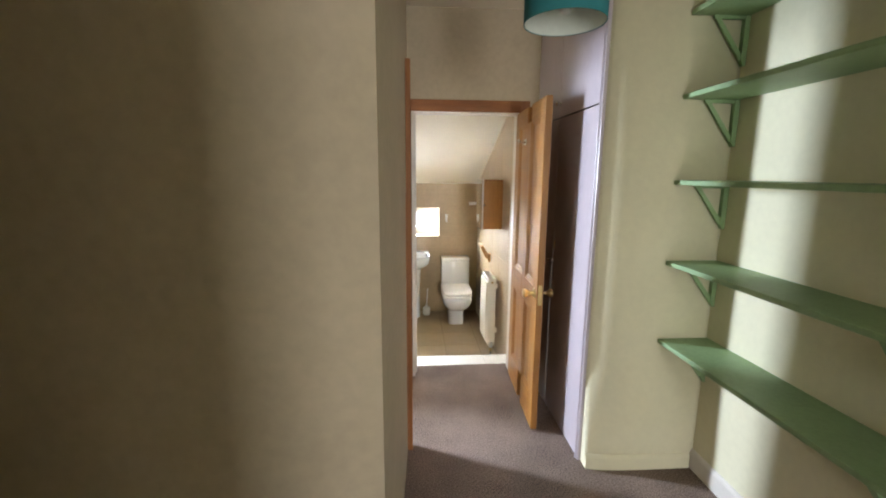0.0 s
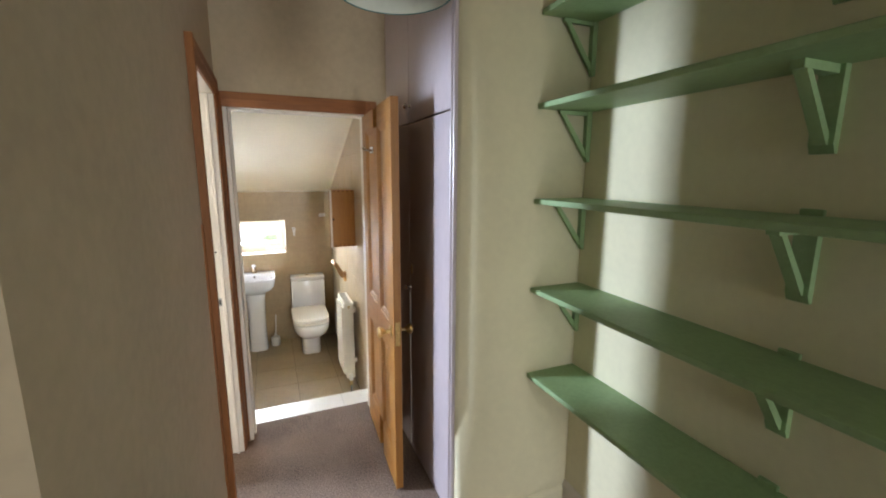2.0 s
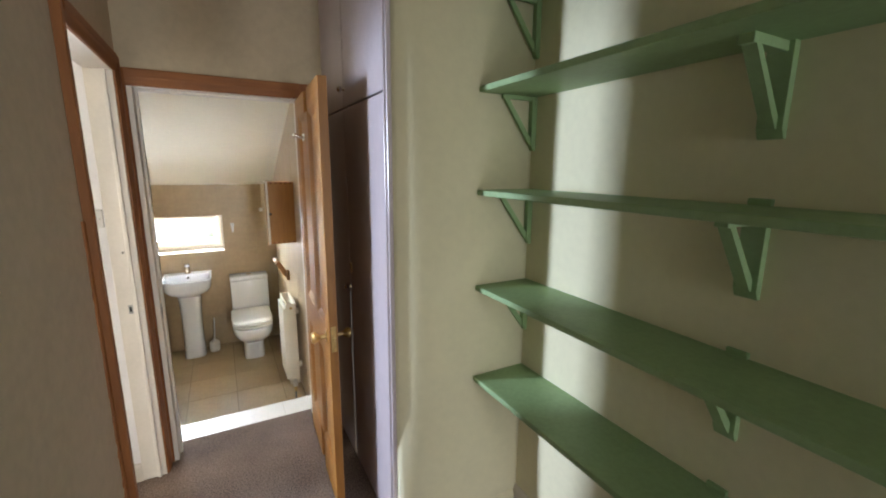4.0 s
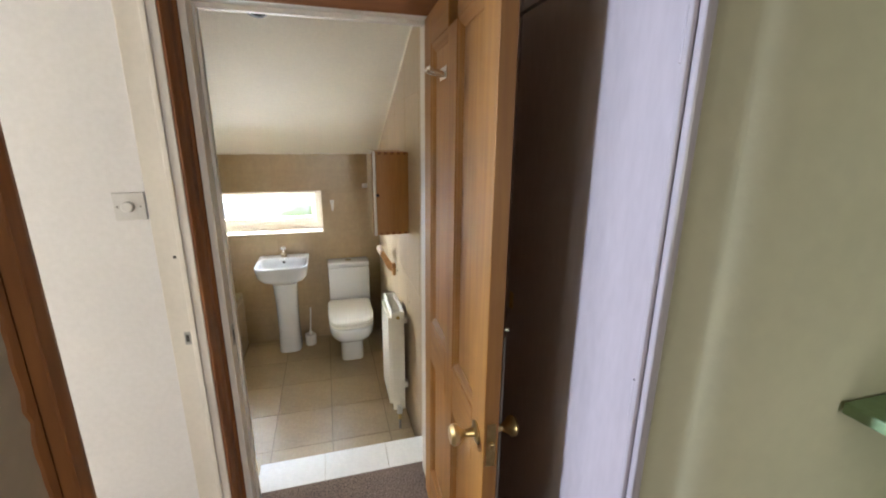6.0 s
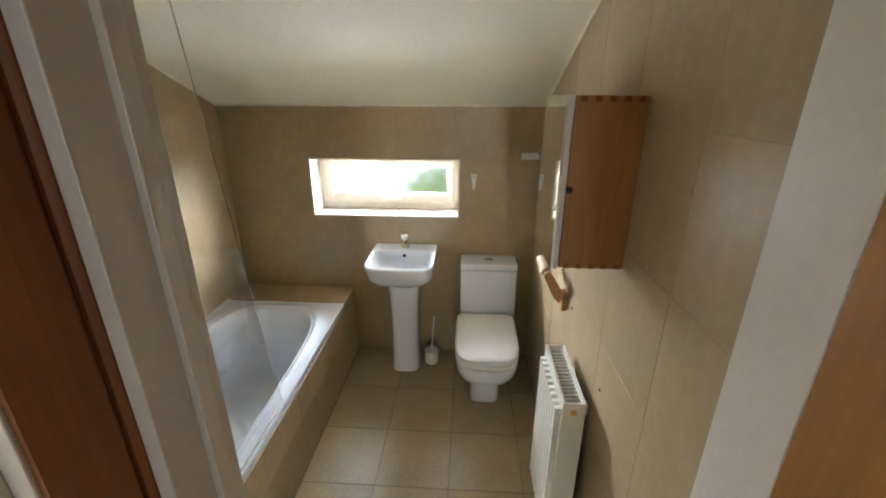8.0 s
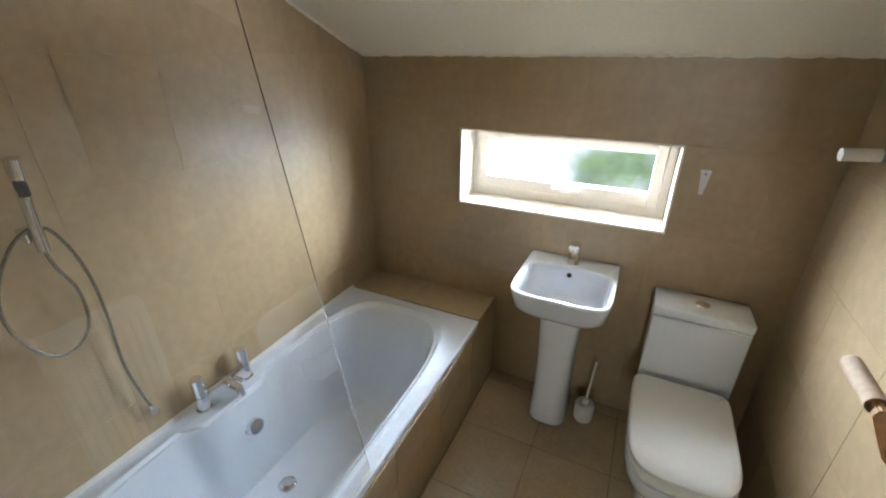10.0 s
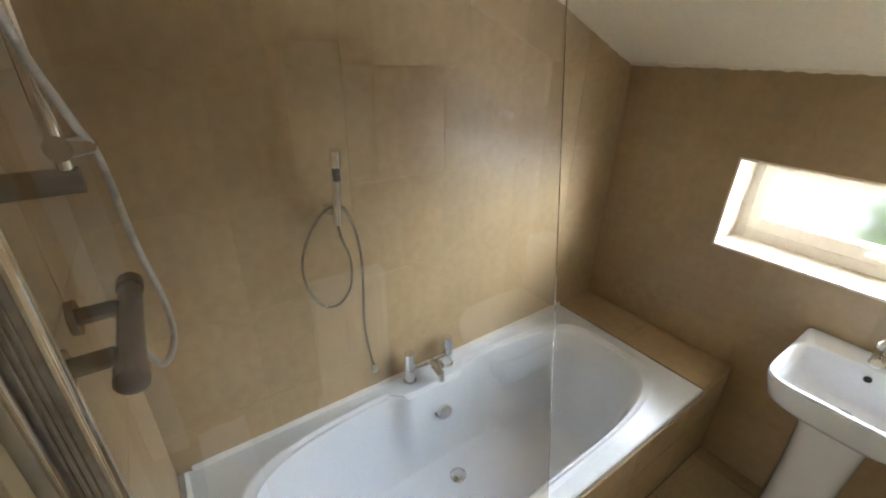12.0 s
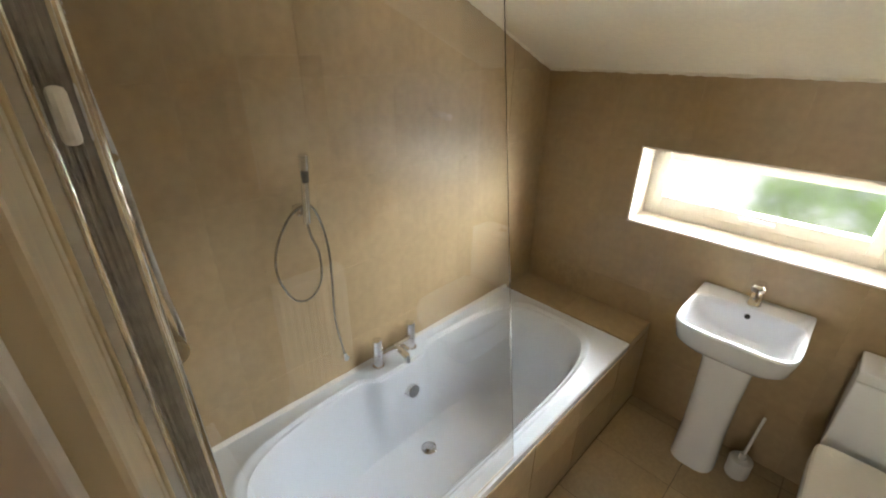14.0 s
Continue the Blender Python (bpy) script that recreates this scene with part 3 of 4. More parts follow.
for name, x0, x1, y1 in (("trim_screen_board_1", 0.714, 0.749, 0.018), ("trim_screen_board_2", 0.7525, 0.862, 0.013), ("trim_screen_board_3", 0.866, 1.058, 0.012)):
    setting(name, box(x0, x1, YN - 0.004, YN + y1, FZ, 2.24, bevel=0.003), BOARD, "cream painted upright board beside the door lining", "trim")

# ---- shower valve and riser on the near wall ----
VY = 4.03
valve = thing("shower_valve", 0.28, VY + 0.06, 1.02, "chrome thermostatic bar shower valve with riser rail", "shower")
part("bar", rod((0.25, VY + 0.053, 1.095), (0.505, VY + 0.053, 1.095), 0.019), SHADED_CHROME, valve, smooth=True)
part("control_knob", rod((0.22, VY + 0.053, 1.095), (0.25, VY + 0.053, 1.095), 0.022), SHADED_CHROME, valve, smooth=True)
part("control_knob", rod((0.505, VY + 0.053, 1.095), (0.535, VY + 0.053, 1.095), 0.022), SHADED_CHROME, valve, smooth=True)
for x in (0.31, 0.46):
    c = part("connector", rod((x, YN, 1.095), (x, VY + 0.035, 1.095), 0.015), SHADED_CHROME, valve, smooth=True)
    part("cover_plate", rod((x, YN + 0.001, 1.095), (x, YN + 0.012, 1.095), 0.03), SHADED_CHROME, c, smooth=True)
part("riser_rail", rod((0.40, VY + 0.05, 1.345), (0.40, VY + 0.05, 2.0), 0.0095), CHROME, valve, smooth=True)
for z in (1.34, 2.0):
    part("rail_bracket", rod((0.40, YN, z), (0.40, VY + 0.063, z), 0.018), SHADED_CHROME, valve, smooth=True)
sl = part("slider", rod((0.42, VY + 0.052, 1.385), (0.345, VY + 0.07, 1.375), 0.016), CHROME, valve, "chrome slider", True)
part("clamp_knob", rod((0.345, VY + 0.07, 1.375), (0.32, VY + 0.074, 1.372), 0.012), CHROME, sl, smooth=True)
tube([(0.53, VY + 0.06, 1.95), (0.55, VY + 0.056, 1.72), (0.49, VY + 0.058, 1.53), (0.40, VY + 0.072, 1.42), (0.334, VY + 0.082, 1.35), (0.304, VY + 0.088, 1.2), (0.25, VY + 0.098, 1.06), (0.30, VY + 0.098, 1.0), (0.40, VY + 0.08, 1.015), (0.42, VY + 0.06, 1.07)],
     0.0052, "hose", ALU, valve, "ridged metal shower hose", steps=36, ridged=0.13)

# ---- hand shower on the long wall ----
hs = thing("hand_shower", XL + 0.03, 4.575, 1.05, "slim chrome stick hand shower in a wall holder with hose", "shower")
part("holder", box(XL, XL + 0.05, 4.555, 4.595, 1.055, 1.085, bevel=0.006), CHROME, hs, "chrome wall holder")
part("handset", rod((XL + 0.062, 4.574, 1.035), (XL + 0.09, 4.574, 1.19), 0.0125), CHROME, hs, "chrome stick", True)
part("collar", rod((XL + 0.09, 4.574, 1.175), (XL + 0.094, 4.574, 1.215), 0.0118), SEAL, hs, "dark grey collar", True)
part("spray_head", rod((XL + 0.094, 4.574, 1.215), (XL + 0.102, 4.574, 1.26), 0.0155), CHROME, hs, smooth=True)
tube([(XL + 0.06, 4.574, 1.035), (XL + 0.055, 4.585, 0.98), (XL + 0.045, 4.61, 0.90), (XL + 0.04, 4.605, 0.80), (XL + 0.035, 4.56, 0.745), (XL + 0.03, 4.505, 0.76), (XL + 0.028, 4.465, 0.86), (XL + 0.03, 4.475, 0.96), (XL + 0.04, 4.53, 1.06),
      (XL + 0.075, 4.58, 1.095), (XL + 0.06, 4.62, 1.03), (XL + 0.045, 4.645, 0.92), (XL + 0.035, 4.65, 0.80), (XL + 0.03, 4.645, 0.62), (XL + 0.03, 4.66, 0.48), (XL + 0.022, 4.672, 0.42)],
     0.0043, "hose", SHADED_CHROME, hs, "thin metal hose in a loop", steps=14, ridged=0.08)
part("wall_outlet", rod((XL, 4.674, 0.405), (XL + 0.03, 4.674, 0.405), 0.012), CHROME, hs, smooth=True)
part("hose_nut", rod((XL + 0.022, 4.674, 0.40), (XL + 0.022, 4.672, 0.43), 0.008), CHROME, hs, smooth=True)

# ---- basin ----
basin = thing("washbasin", 1.07, 5.8, FZ, "white ceramic washbasin on a full pedestal below the window", "washbasin")
bz = 0.61


def bring(rx, front, back, z, n=6.0, nb=30):
    return oval(1.07, (front + back) / 2, z, rx, (back - front) / 2, n, 64, nb)


rings = [bring(0.085, 5.77, 5.998, 0.40, 4), bring(0.11, 5.72, 5.998, 0.435, 4), bring(0.165, 5.64, 5.998, 0.475, 4.5), bring(0.190, 5.595, 5.998, 0.52, 5), bring(0.199, 5.575, 5.998, 0.585, 5.5), bring(0.2, 5.57, 5.998, 0.602, 5.5),
         bring(0.197, 5.575, 5.997, 0.61, 5.5), bring(0.186, 5.588, 5.89, 0.61, 6, 7), bring(0.18, 5.594, 5.882, 0.603, 6, 7), bring(0.174, 5.602, 5.875, 0.57, 5.5, 7), bring(0.160, 5.63, 5.862, 0.525, 4.5, 6),
         bring(0.125, 5.67, 5.84, 0.497, 3.5, 4), bring(0.04, 5.73, 5.80, 0.49, 2, 2)]
bowl = part("bowl", loft(rings), CERAMIC, basin, smooth=True)
part("overflow_hole", lathe([(0.0105, 0), (0.0105, 0.004), (0.0005, 0.004)], pose(1.07, 5.8745, 0.578, 82, 0, 0)), DARK, bowl, "dark overflow hole")
part("basin_waste", lathe([(0.021, 0), (0.021, 0.004), (0.012, 0.006), (0.0005, 0.006)], pose(1.07, 5.765, 0.49)), CHROME, bowl, "chrome waste", True)
rings = [oval(1.068, 5.862, z, rx, ry, 3.2, 40, 8) for z, rx, ry in ((FZ, 0.092, 0.118), (FZ + 0.02, 0.09, 0.116), (0.0, 0.084, 0.108), (0.2, 0.086, 0.11), (0.36, 0.093, 0.118), (0.42, 0.1, 0.125))]
part("pedestal", loft(rings), CERAMIC, basin, smooth=True)
tap = thing("basin_mixer_tap", 1.07, 5.935, bz, "chrome single lever mixer tap on the basin", "tap")
part("body", lathe([(0.026, 0), (0.026, 0.004), (0.0235, 0.008), (0.0235, 0.055), (0.021, 0.062), (0.0005, 0.063)], pose(1.07, 5.935, bz)), CHROME, tap, smooth=True)
part("spout", rod((1.07, 5.93, bz + 0.035), (1.07, 5.835, bz + 0.05), 0.0145), CHROME, tap, smooth=True)
part("lever", loft([oval(1.07, 5.925, bz + z, rx, ry, 2.3, 24) for z, rx, ry in ((0.064, 0.02, 0.026), (0.072, 0.026, 0.04), (0.09, 0.028, 0.043), (0.1, 0.019, 0.032))]), CHROME, tap, smooth=True)

# ---- toilet ----
wc = thing("toilet", 1.58, 5.6, FZ, "white close coupled toilet with the lid closed", "toilet")
TX = 1.578


def tring(rx, front, back, z, n=3.0, nb=12):
    return oval(TX, (front + back) / 2, z, rx, (back - front) / 2, n, 56, nb)


rings = [tring(0.094, 5.485, 5.96, FZ, 5), tring(0.096, 5.483, 5.96, FZ + 0.01, 5), tring(0.094, 5.487, 5.96, -0.06, 4.5), tring(0.098, 5.47, 5.96, -0.02, 4), tring(0.130, 5.39, 5.96, 0.02, 3.6), tring(0.158, 5.315, 5.90, 0.07, 3.4),
         tring(0.172, 5.29, 5.835, 0.11, 3.4, 8), tring(0.176, 5.274, 5.825, 0.165, 3.4, 8), tring(0.174, 5.277, 5.823, 0.178, 3.4, 8)]
part("pan", loft(rings), CERAMIC, wc, smooth=True)
part("seat", loft([tring(0.171, 5.286, 5.79, 0.182, 3.5), tring(0.175, 5.281, 5.792, 0.187, 3.5), tring(0.175, 5.281, 5.792, 0.196, 3.5), tring(0.170, 5.288, 5.788, 0.2, 3.5)]), SEAT, wc, "white seat ring", True)
part("lid", loft([tring(0.170, 5.300, 5.79, 0.205, 3.6), tring(0.176, 5.293, 5.793, 0.210, 3.6), tring(0.176, 5.294, 5.792, 0.226, 3.6), tring(0.169, 5.304, 5.785, 0.234, 3.6), tring(0.12, 5.36, 5.73, 0.238, 3.6)]), SEAT, wc, "white closed lid", True)
part("hinge", rod((TX - 0.1, 5.80, 0.205), (TX + 0.1, 5.80, 0.205), 0.011), SEAT, wc, smooth=True)
part("cistern_shelf", box(1.455, 1.70, 5.79, 5.985, 0.0, 0.1855, bevel=0.02, seg=3), CERAMIC, wc, smooth=True)
part("cistern", box(1.4215, 1.7665, 5.831, 5.995, 0.186, 0.5025, bevel=0.007, seg=3), CERAMIC, wc, smooth=True)
lid = part("cistern_lid", box(1.420, 1.768, 5.829, 5.998, 0.505, 0.548, bevel=0.008, seg=3), CERAMIC, wc, smooth=True)
part("flush_button", lathe([(0.026, 0), (0.026, 0.004), (0.022, 0.007), (0.0005, 0.006)], pose(1.594, 5.915, 0.545)), CHROME, lid, "chrome dual flush button", True)

brush = thing("toilet_brush", 1.24, 5.87, FZ, "white toilet brush in a round holder on the floor", "toilet brush")
part("holder", lathe([(0.042, 0), (0.045, 0.008), (0.046, 0.085), (0.043, 0.095), (0.03, 0.098), (0.02, 0.098), (0.0005, 0.097)], pose(1.235, 5.865, FZ)), PLASTIC, brush, smooth=True)
part("handle", rod((1.235, 5.865, FZ + 0.09), (1.25, 5.895, FZ + 0.33), 0.0065, 12, 0.0055), PLASTIC, brush, "thin white handle", True)
part("collar", rod((1.234, 5.864, FZ + 0.09), (1.236, 5.868, FZ + 0.125), 0.014), PLASTIC, brush, smooth=True)

# ---- mirror cabinet, lamp, roll holder on the east wall ----
cab = thing("mirror_cabinet", 1.79, 4.72, 1.08, "pine wall cabinet with a mirrored door, hung on tiles", "cabinet")
CY0, CY1, CZ0, CZ1 = 4.57, 4.868, 1.07, 1.518
body = part("side_panel", box(1.71, XR, CY0, CY0 + 0.015, CZ0, CZ1, bevel=0.0015), CABINET_WOOD, cab)
part("side_panel", box(1.71, XR, CY1 - 0.015, CY1, CZ0, CZ1, bevel=0.0015), CABINET_WOOD, cab)
part("top_panel", box(1.71, XR, CY0 + 0.015, CY1 - 0.015, CZ1 - 0.015, CZ1 - 0.001), CABINET_WOOD, cab)
part("bottom_panel", box(1.71, XR, CY0 + 0.015, CY1 - 0.015, CZ0 + 0.001, CZ0 + 0.015), CABINET_WOOD, cab)
part("back_panel", box(XR - 0.006, XR - 0.001, CY0 + 0.015, CY1 - 0.015, CZ0 + 0.015, CZ1 - 0.015), CABINET_WOOD, cab)
for i in range(5):
    x = 1.722 + i * 0.034
    for z0, z1 in ((CZ0 - 0.0005, CZ0 + 0.014), (CZ1 - 0.014, CZ1 + 0.0005)):
        part("finger_joint", box(x, x + 0.016, CY0 - 0.0006, CY0 + 0.004, z0, z1), STAINED_H, body)
cdoor = part("door", box(1.694, 1.708, CY0, CY1, CZ0 - 0.004, CZ1 + 0.002, bevel=0.0015), GLOSS_CREAM, cab, "mirrored door with pale edges")
part("mirror", box(1.6885, 1.6935, CY0 + 0.001, CY1 - 0.001, CZ0 - 0.002, CZ1), MIRROR, cdoor, "clear silver mirror")
part("catch", lathe([(0.009, 0), (0.009, 0.008), (0.0005, 0.01)], pose(1.716, CY0 + 0.001, 1.29, 90, 0, 0)), DARK, body, "small dark catch")

lamp = thing("wall_lamp", 1.88, 5.585, 1.25, "small chrome wall spotlight with a white glass tube, unlit", "lamp")
part("base_plate", box(XR - 0.02, XR, 5.555, 5.615, 1.245, 1.31, bevel=0.004), CHROME, lamp)
part("arm", rod((XR - 0.015, 5.585, 1.28), (XR - 0.05, 5.583, 1.28), 0.012), STEEL, lamp, smooth=True)
part("knuckle", box(XR - 0.058, XR - 0.03, 5.57, 5.60, 1.222, 1.29, bevel=0.006), CHROME, lamp)
part("socket", rod((XR - 0.045, 5.583, 1.238), (XR - 0.09, 5.58, 1.236), 0.019), STEEL, lamp, "grey metal socket", True)
part("glass_tube", rod((XR - 0.09, 5.58, 1.236), (XR - 0.168, 5.575, 1.232), 0.0165), PLASTIC, lamp, "opal white tube", True)

hold = thing("toilet_roll_holder", 1.85, 5.1, 0.75, "wooden toilet roll holder with an empty cardboard tube", "roll holder")
part("wall_plate", box(XR - 0.022, XR, 5.085, 5.13, 0.652, 0.738, bevel=0.004), HOLDER_WOOD, hold)
bm = bmesh.new()
rings = []
for y in (5.118, 5.138):
    rings.append([bm.verts.new((x, y, z)) for x, z in ((XR - 0.02, 0.732), (XR - 0.074, 0.820), (XR - 0.094, 0.815), (XR - 0.100, 0.796), (XR - 0.05, 0.694), (XR - 0.02, 0.668))])
bm.faces.new(rings[0])
bm.faces.new(rings[1][::-1])
for i in range(6):
    bm.faces.new((rings[0][i], rings[0][(i + 1) % 6], rings[1][(i + 1) % 6], rings[1][i]))
bmesh.ops.bevel(bm, geom=bm.edges[:], offset=0.003, segments=2, affect='EDGES')
part("arm", bm, HOLDER_WOOD, hold)
part("axle", rod((XR - 0.084, 5.13, 0.803), (XR - 0.085, 5.312, 0.805), 0.011), HOLDER_WOOD, hold, smooth=True)
ring = [[(XR - 0.085 + r * math.cos(a * math.pi / 14), y, 0.803 + r * math.sin(a * math.pi / 14)) for a in range(28)] for r, y in ((0.0195, 5.15), (0.0215, 5.15), (0.0215, 5.30), (0.0195, 5.30), (0.0195, 5.15))]
part("tube", loft(ring, False, False), CARDBOARD, hold, "empty cardboard tube", True)

hook = thing("wall_hook", 1.49, 5.985, 1.02, "small white plastic clip on the tiled wall", "hook")
part("plate", loft([[(1.49 - w, y, z) for w, y in ((a, 5.999), (-a, 5.999), (-a, 5.999 - d), (a, 5.999 - d))] for z, a, d in ((0.975, 0.006, 0.008), (1.02, 0.012, 0.012), (1.068, 0.017, 0.012))]), PLASTIC, hook)
part("pin", lathe([(0.005, 0), (0.005, 0.004), (0.0005, 0.005)], pose(1.49, 5.987, 1.055, 90, 0, 0)), STEEL, hook)

# ---- radiator ----
rad = thing("radiator", 1.82, 4.77, -0.07, "cream white double panel radiator fixed to the tiled wall", "radiator")
RY0, RY1, RZ0, RZ1 = 4.585, 4.92, -0.08, 0.592
bm = bmesh.new()
add_box(bm, 1.778, 1.79, RY0 + 0.004, RY1 - 0.004, RZ0 + 0.015, RZ1 - 0.008, bevel=0.004)
fp = part("front_panel", bm, ENAMEL, rad)
for i in range(9):
    y = RY0 + 0.03 + i * 0.0345
    part("rib", box(1.756, 1.781, y - 0.009, y + 0.009, RZ0 + 0.045, RZ1 - 0.04, bevel=0.003), ENAMEL, fp)
part("rear_panel", box(1.838, 1.849, RY0 + 0.004, RY1 - 0.004, RZ0 + 0.015, RZ1 - 0.008, bevel=0.004), ENAMEL, rad)
part("side_cover", box(1.776, 1.85, RY0, RY0 + 0.005, RZ0 + 0.01, RZ1), ENAMEL, rad)
part("side_cover", box(1.776, 1.85, RY1 - 0.005, RY1, RZ0 + 0.01, RZ1), ENAMEL, rad)
top = part("top_grille", box(1.776, 1.785, RY0 + 0.005, RY1 - 0.005, RZ1 - 0.005, RZ1), ENAMEL, rad)
part("grille_bar", box(1.843, 1.85, RY0 + 0.005, RY1 - 0.005, RZ1 - 0.005, RZ1), ENAMEL, top)
for i in range(16):
    y = RY0 + 0.016 + i * 0.0197
    part("grille_slat", box(1.785, 1.843, y, y + 0.004, RZ1 - 0.016, RZ1 - 0.010), ENAMEL, top)
part("convector", box(1.795, 1.833, RY0 + 0.01, RY1 - 0.01, RZ0 + 0.03, RZ1 - 0.02), STEEL, rad, "grey convector fins")
part("vent_plug", lathe([(0.011, 0), (0.011, 0.004), (0.004, 0.006), (0.0005, 0.005)], pose(1.813, RY0 + 0.001, RZ1 - 0.035, 90, 0, 0)), BRASS, rad, "brass bleed plug", True)
for z in (0.05, 0.5):
    part("wall_bracket", box(1.848, XR, 4.66, 4.69, z - 0.02, z + 0.02), ENAMEL, rad)
    part("wall_bracket", box(1.848, XR, 4.85, 4.88, z - 0.02, z + 0.02), ENAMEL, rad)
v = part("valve", lathe([(0.0155, 0), (0.017, 0.01), (0.0165, 0.045), (0.012, 0.052), (0.0005, 0.052)], pose(1.81, RY0 - 0.022, RZ0 + 0.0)), PLASTIC, rad, "white valve cap", True)
part("valve_body", rod((1.81, RY0 - 0.022, RZ0 + 0.0), (1.81, RY0 - 0.022, RZ0 - 0.04), 0.011), BRASS, v, "brass valve body", True)
part("valve_tail", rod((1.81, RY0 - 0.022, RZ0 - 0.015), (1.81, RY0 + 0.02, RZ0 + 0.02), 0.009), CHROME, v, smooth=True)
part("pipe", rod((1.81, RY0 - 0.022, FZ), (1.81, RY0 - 0.022, RZ0 - 0.035), 0.0075), STEEL, rad, "bare supply pipe", True)

# ---- recessed light in the sloping ceiling ----
dl = thing("ceiling_spotlight", 1.215, 4.41, slope_z(4.41), "small chrome recessed ceiling spotlight, switched off", "spotlight")
tilt = pose(1.215, 4.41, slope_z(4.41), 180 - 22.1, 0, 0)
part("rim", lathe([(0.045, -0.001), (0.045, 0.004), (0.036, 0.007), (0.034, 0.002)], tilt), STEEL, dl, smooth=True)
part("lens", lathe([(0.033, 0.0005), (0.031, 0.003), (0.0005, 0.003)], tilt), DARK, dl, "dark unlit lens")

# ---- pine door, wide open ----
door = new("door_1")
tagged(door, "panelled pine door standing wide open against the cupboard", "door", kind="structure")
DW, DT = 0.755, 0.038


def bead_section(at, face, deep, edge, k, upright):
    """Ovolo moulding that falls from the frame's face to the panel."""
    d = deep - face
    out = [(edge, deep), (edge, face), (edge + k * 0.006, face + d * 0.04), (edge + k * 0.015, face + d * 0.28), (edge + k * 0.021, face + d * 0.66), (edge + k * 0.025, face + d * 0.72), (edge + k * 0.027, deep)]
    return [(x, w, at) if upright else (x, at, w) for w, x in out]


stiles = ((0.0, 0.112), (0.35, 0.445), (DW - 0.1, DW))
for i, (a, b) in enumerate(stiles):
    part("stile", box(0, DT, -b, -a, 0.012 if i != 1 else 0.21, 1.985 if i != 1 else 1.885, bevel=0.002), PINE, door)
for a, b in ((0.112, 0.35), (0.445, DW - 0.1)):
    for z0, z1 in ((0.012, 0.21), (0.745, 0.905), (1.885, 1.985)):
        part("rail", box(0, DT, -b, -a, z0, z1, bevel=0.002), PINE_H, door)
    for z0, z1 in ((0.21, 0.745), (0.905, 1.885)):
        part("panel", box(DT / 2 - 0.006, DT / 2 + 0.006, -b, -a, z0, z1), PINE, door)
        for s in (0, 1):
            x0, x1 = (0.003, DT / 2 - 0.006) if s == 0 else (DT / 2 + 0.006, DT - 0.003)
            face, deep = (x0, x1) if s == 0 else (x1, x0)
            for c, k in ((a, 1), (b, -1)):
                part("bead", loft([bead_section(z, face, deep, -c, -k, True) for z in (z0, z1)]), PINE, door, smooth=True)
            for c, k in ((z0, 1), (z1, -1)):
                part("bead", loft([bead_section(y, face, deep, c, k, False) for y in (-b, -a)]), PINE_H, door, smooth=True)
KY, KZ = -(DW - 0.055), 0.87
for s in (-1, 1):
    m = pose(0 if s < 0 else DT, KY, KZ, 0, 90 * s, 0)
    part("door_knob", lathe([(0.029, 0), (0.029, 0.004), (0.012, 0.008), (0.0095, 0.03), (0.017, 0.042), (0.026, 0.052), (0.027, 0.062), (0.02, 0.07), (0.0005, 0.072)], m), BRASS, door, "round brass knob", True)
part("latch_plate", box(0.008, 0.03, -DW - 0.0015, -DW + 0.002, KZ - 0.06, KZ + 0.06), BRASS, door, "brass latch plate")
part("latch_bolt", box(0.013, 0.025, -DW - 0.011, -DW, KZ - 0.01, KZ + 0.01, bevel=0.003), BRASS, door)
hk = part("coat_hook", box(-0.004, 0, -0.345, -0.265, 1.755, 1.79, bevel=0.0015), CHROME, door, "chrome coat hook")
for y in (-0.325, -0.285):
    part("hook_arm", rod((-0.002, y, 1.77), (-0.045, y, 1.778), 0.006), CHROME, hk, smooth=True)
    part("hook_tip", lathe([(0.0005, -0.009), (0.008, -0.004), (0.009, 0), (0.008, 0.004), (0.0005, 0.009)], pose(-0.046, y, 1.782)), CHROME, hk, smooth=True)
for z in (0.25, 1.72):
    part("hinge", rod((DT + 0.003, 0.004, z - 0.045), (DT + 0.003, 0.004, z + 0.045), 0.006), BRASS, door, smooth=True)
door.matrix_basis = pose(1.814, 3.868, 0, 0, 0, -2.4)

# ---- lilac cupboard ----
cup = thing("built_in_cupboard", 2.0, 3.3, 0, "lilac painted built-in cupboard with closed plain doors", "cupboard")
CX = 1.972
part("frame", box(CX, CX + 0.025, 2.847, 2.86, 0, 2.68, bevel=0.002), LILAC, cup)
part("frame", box(CX, CX + 0.025, 3.83, 3.878, 0, 2.68, bevel=0.002), LILAC, cup)
part("frame", box(CX, CX + 0.025, 2.86, 3.83, 2.60, 2.68), LILAC, cup)
part("plinth", box(CX + 0.004, CX + 0.025, 2.86, 3.83, 0, 0.03), LILAC, cup)
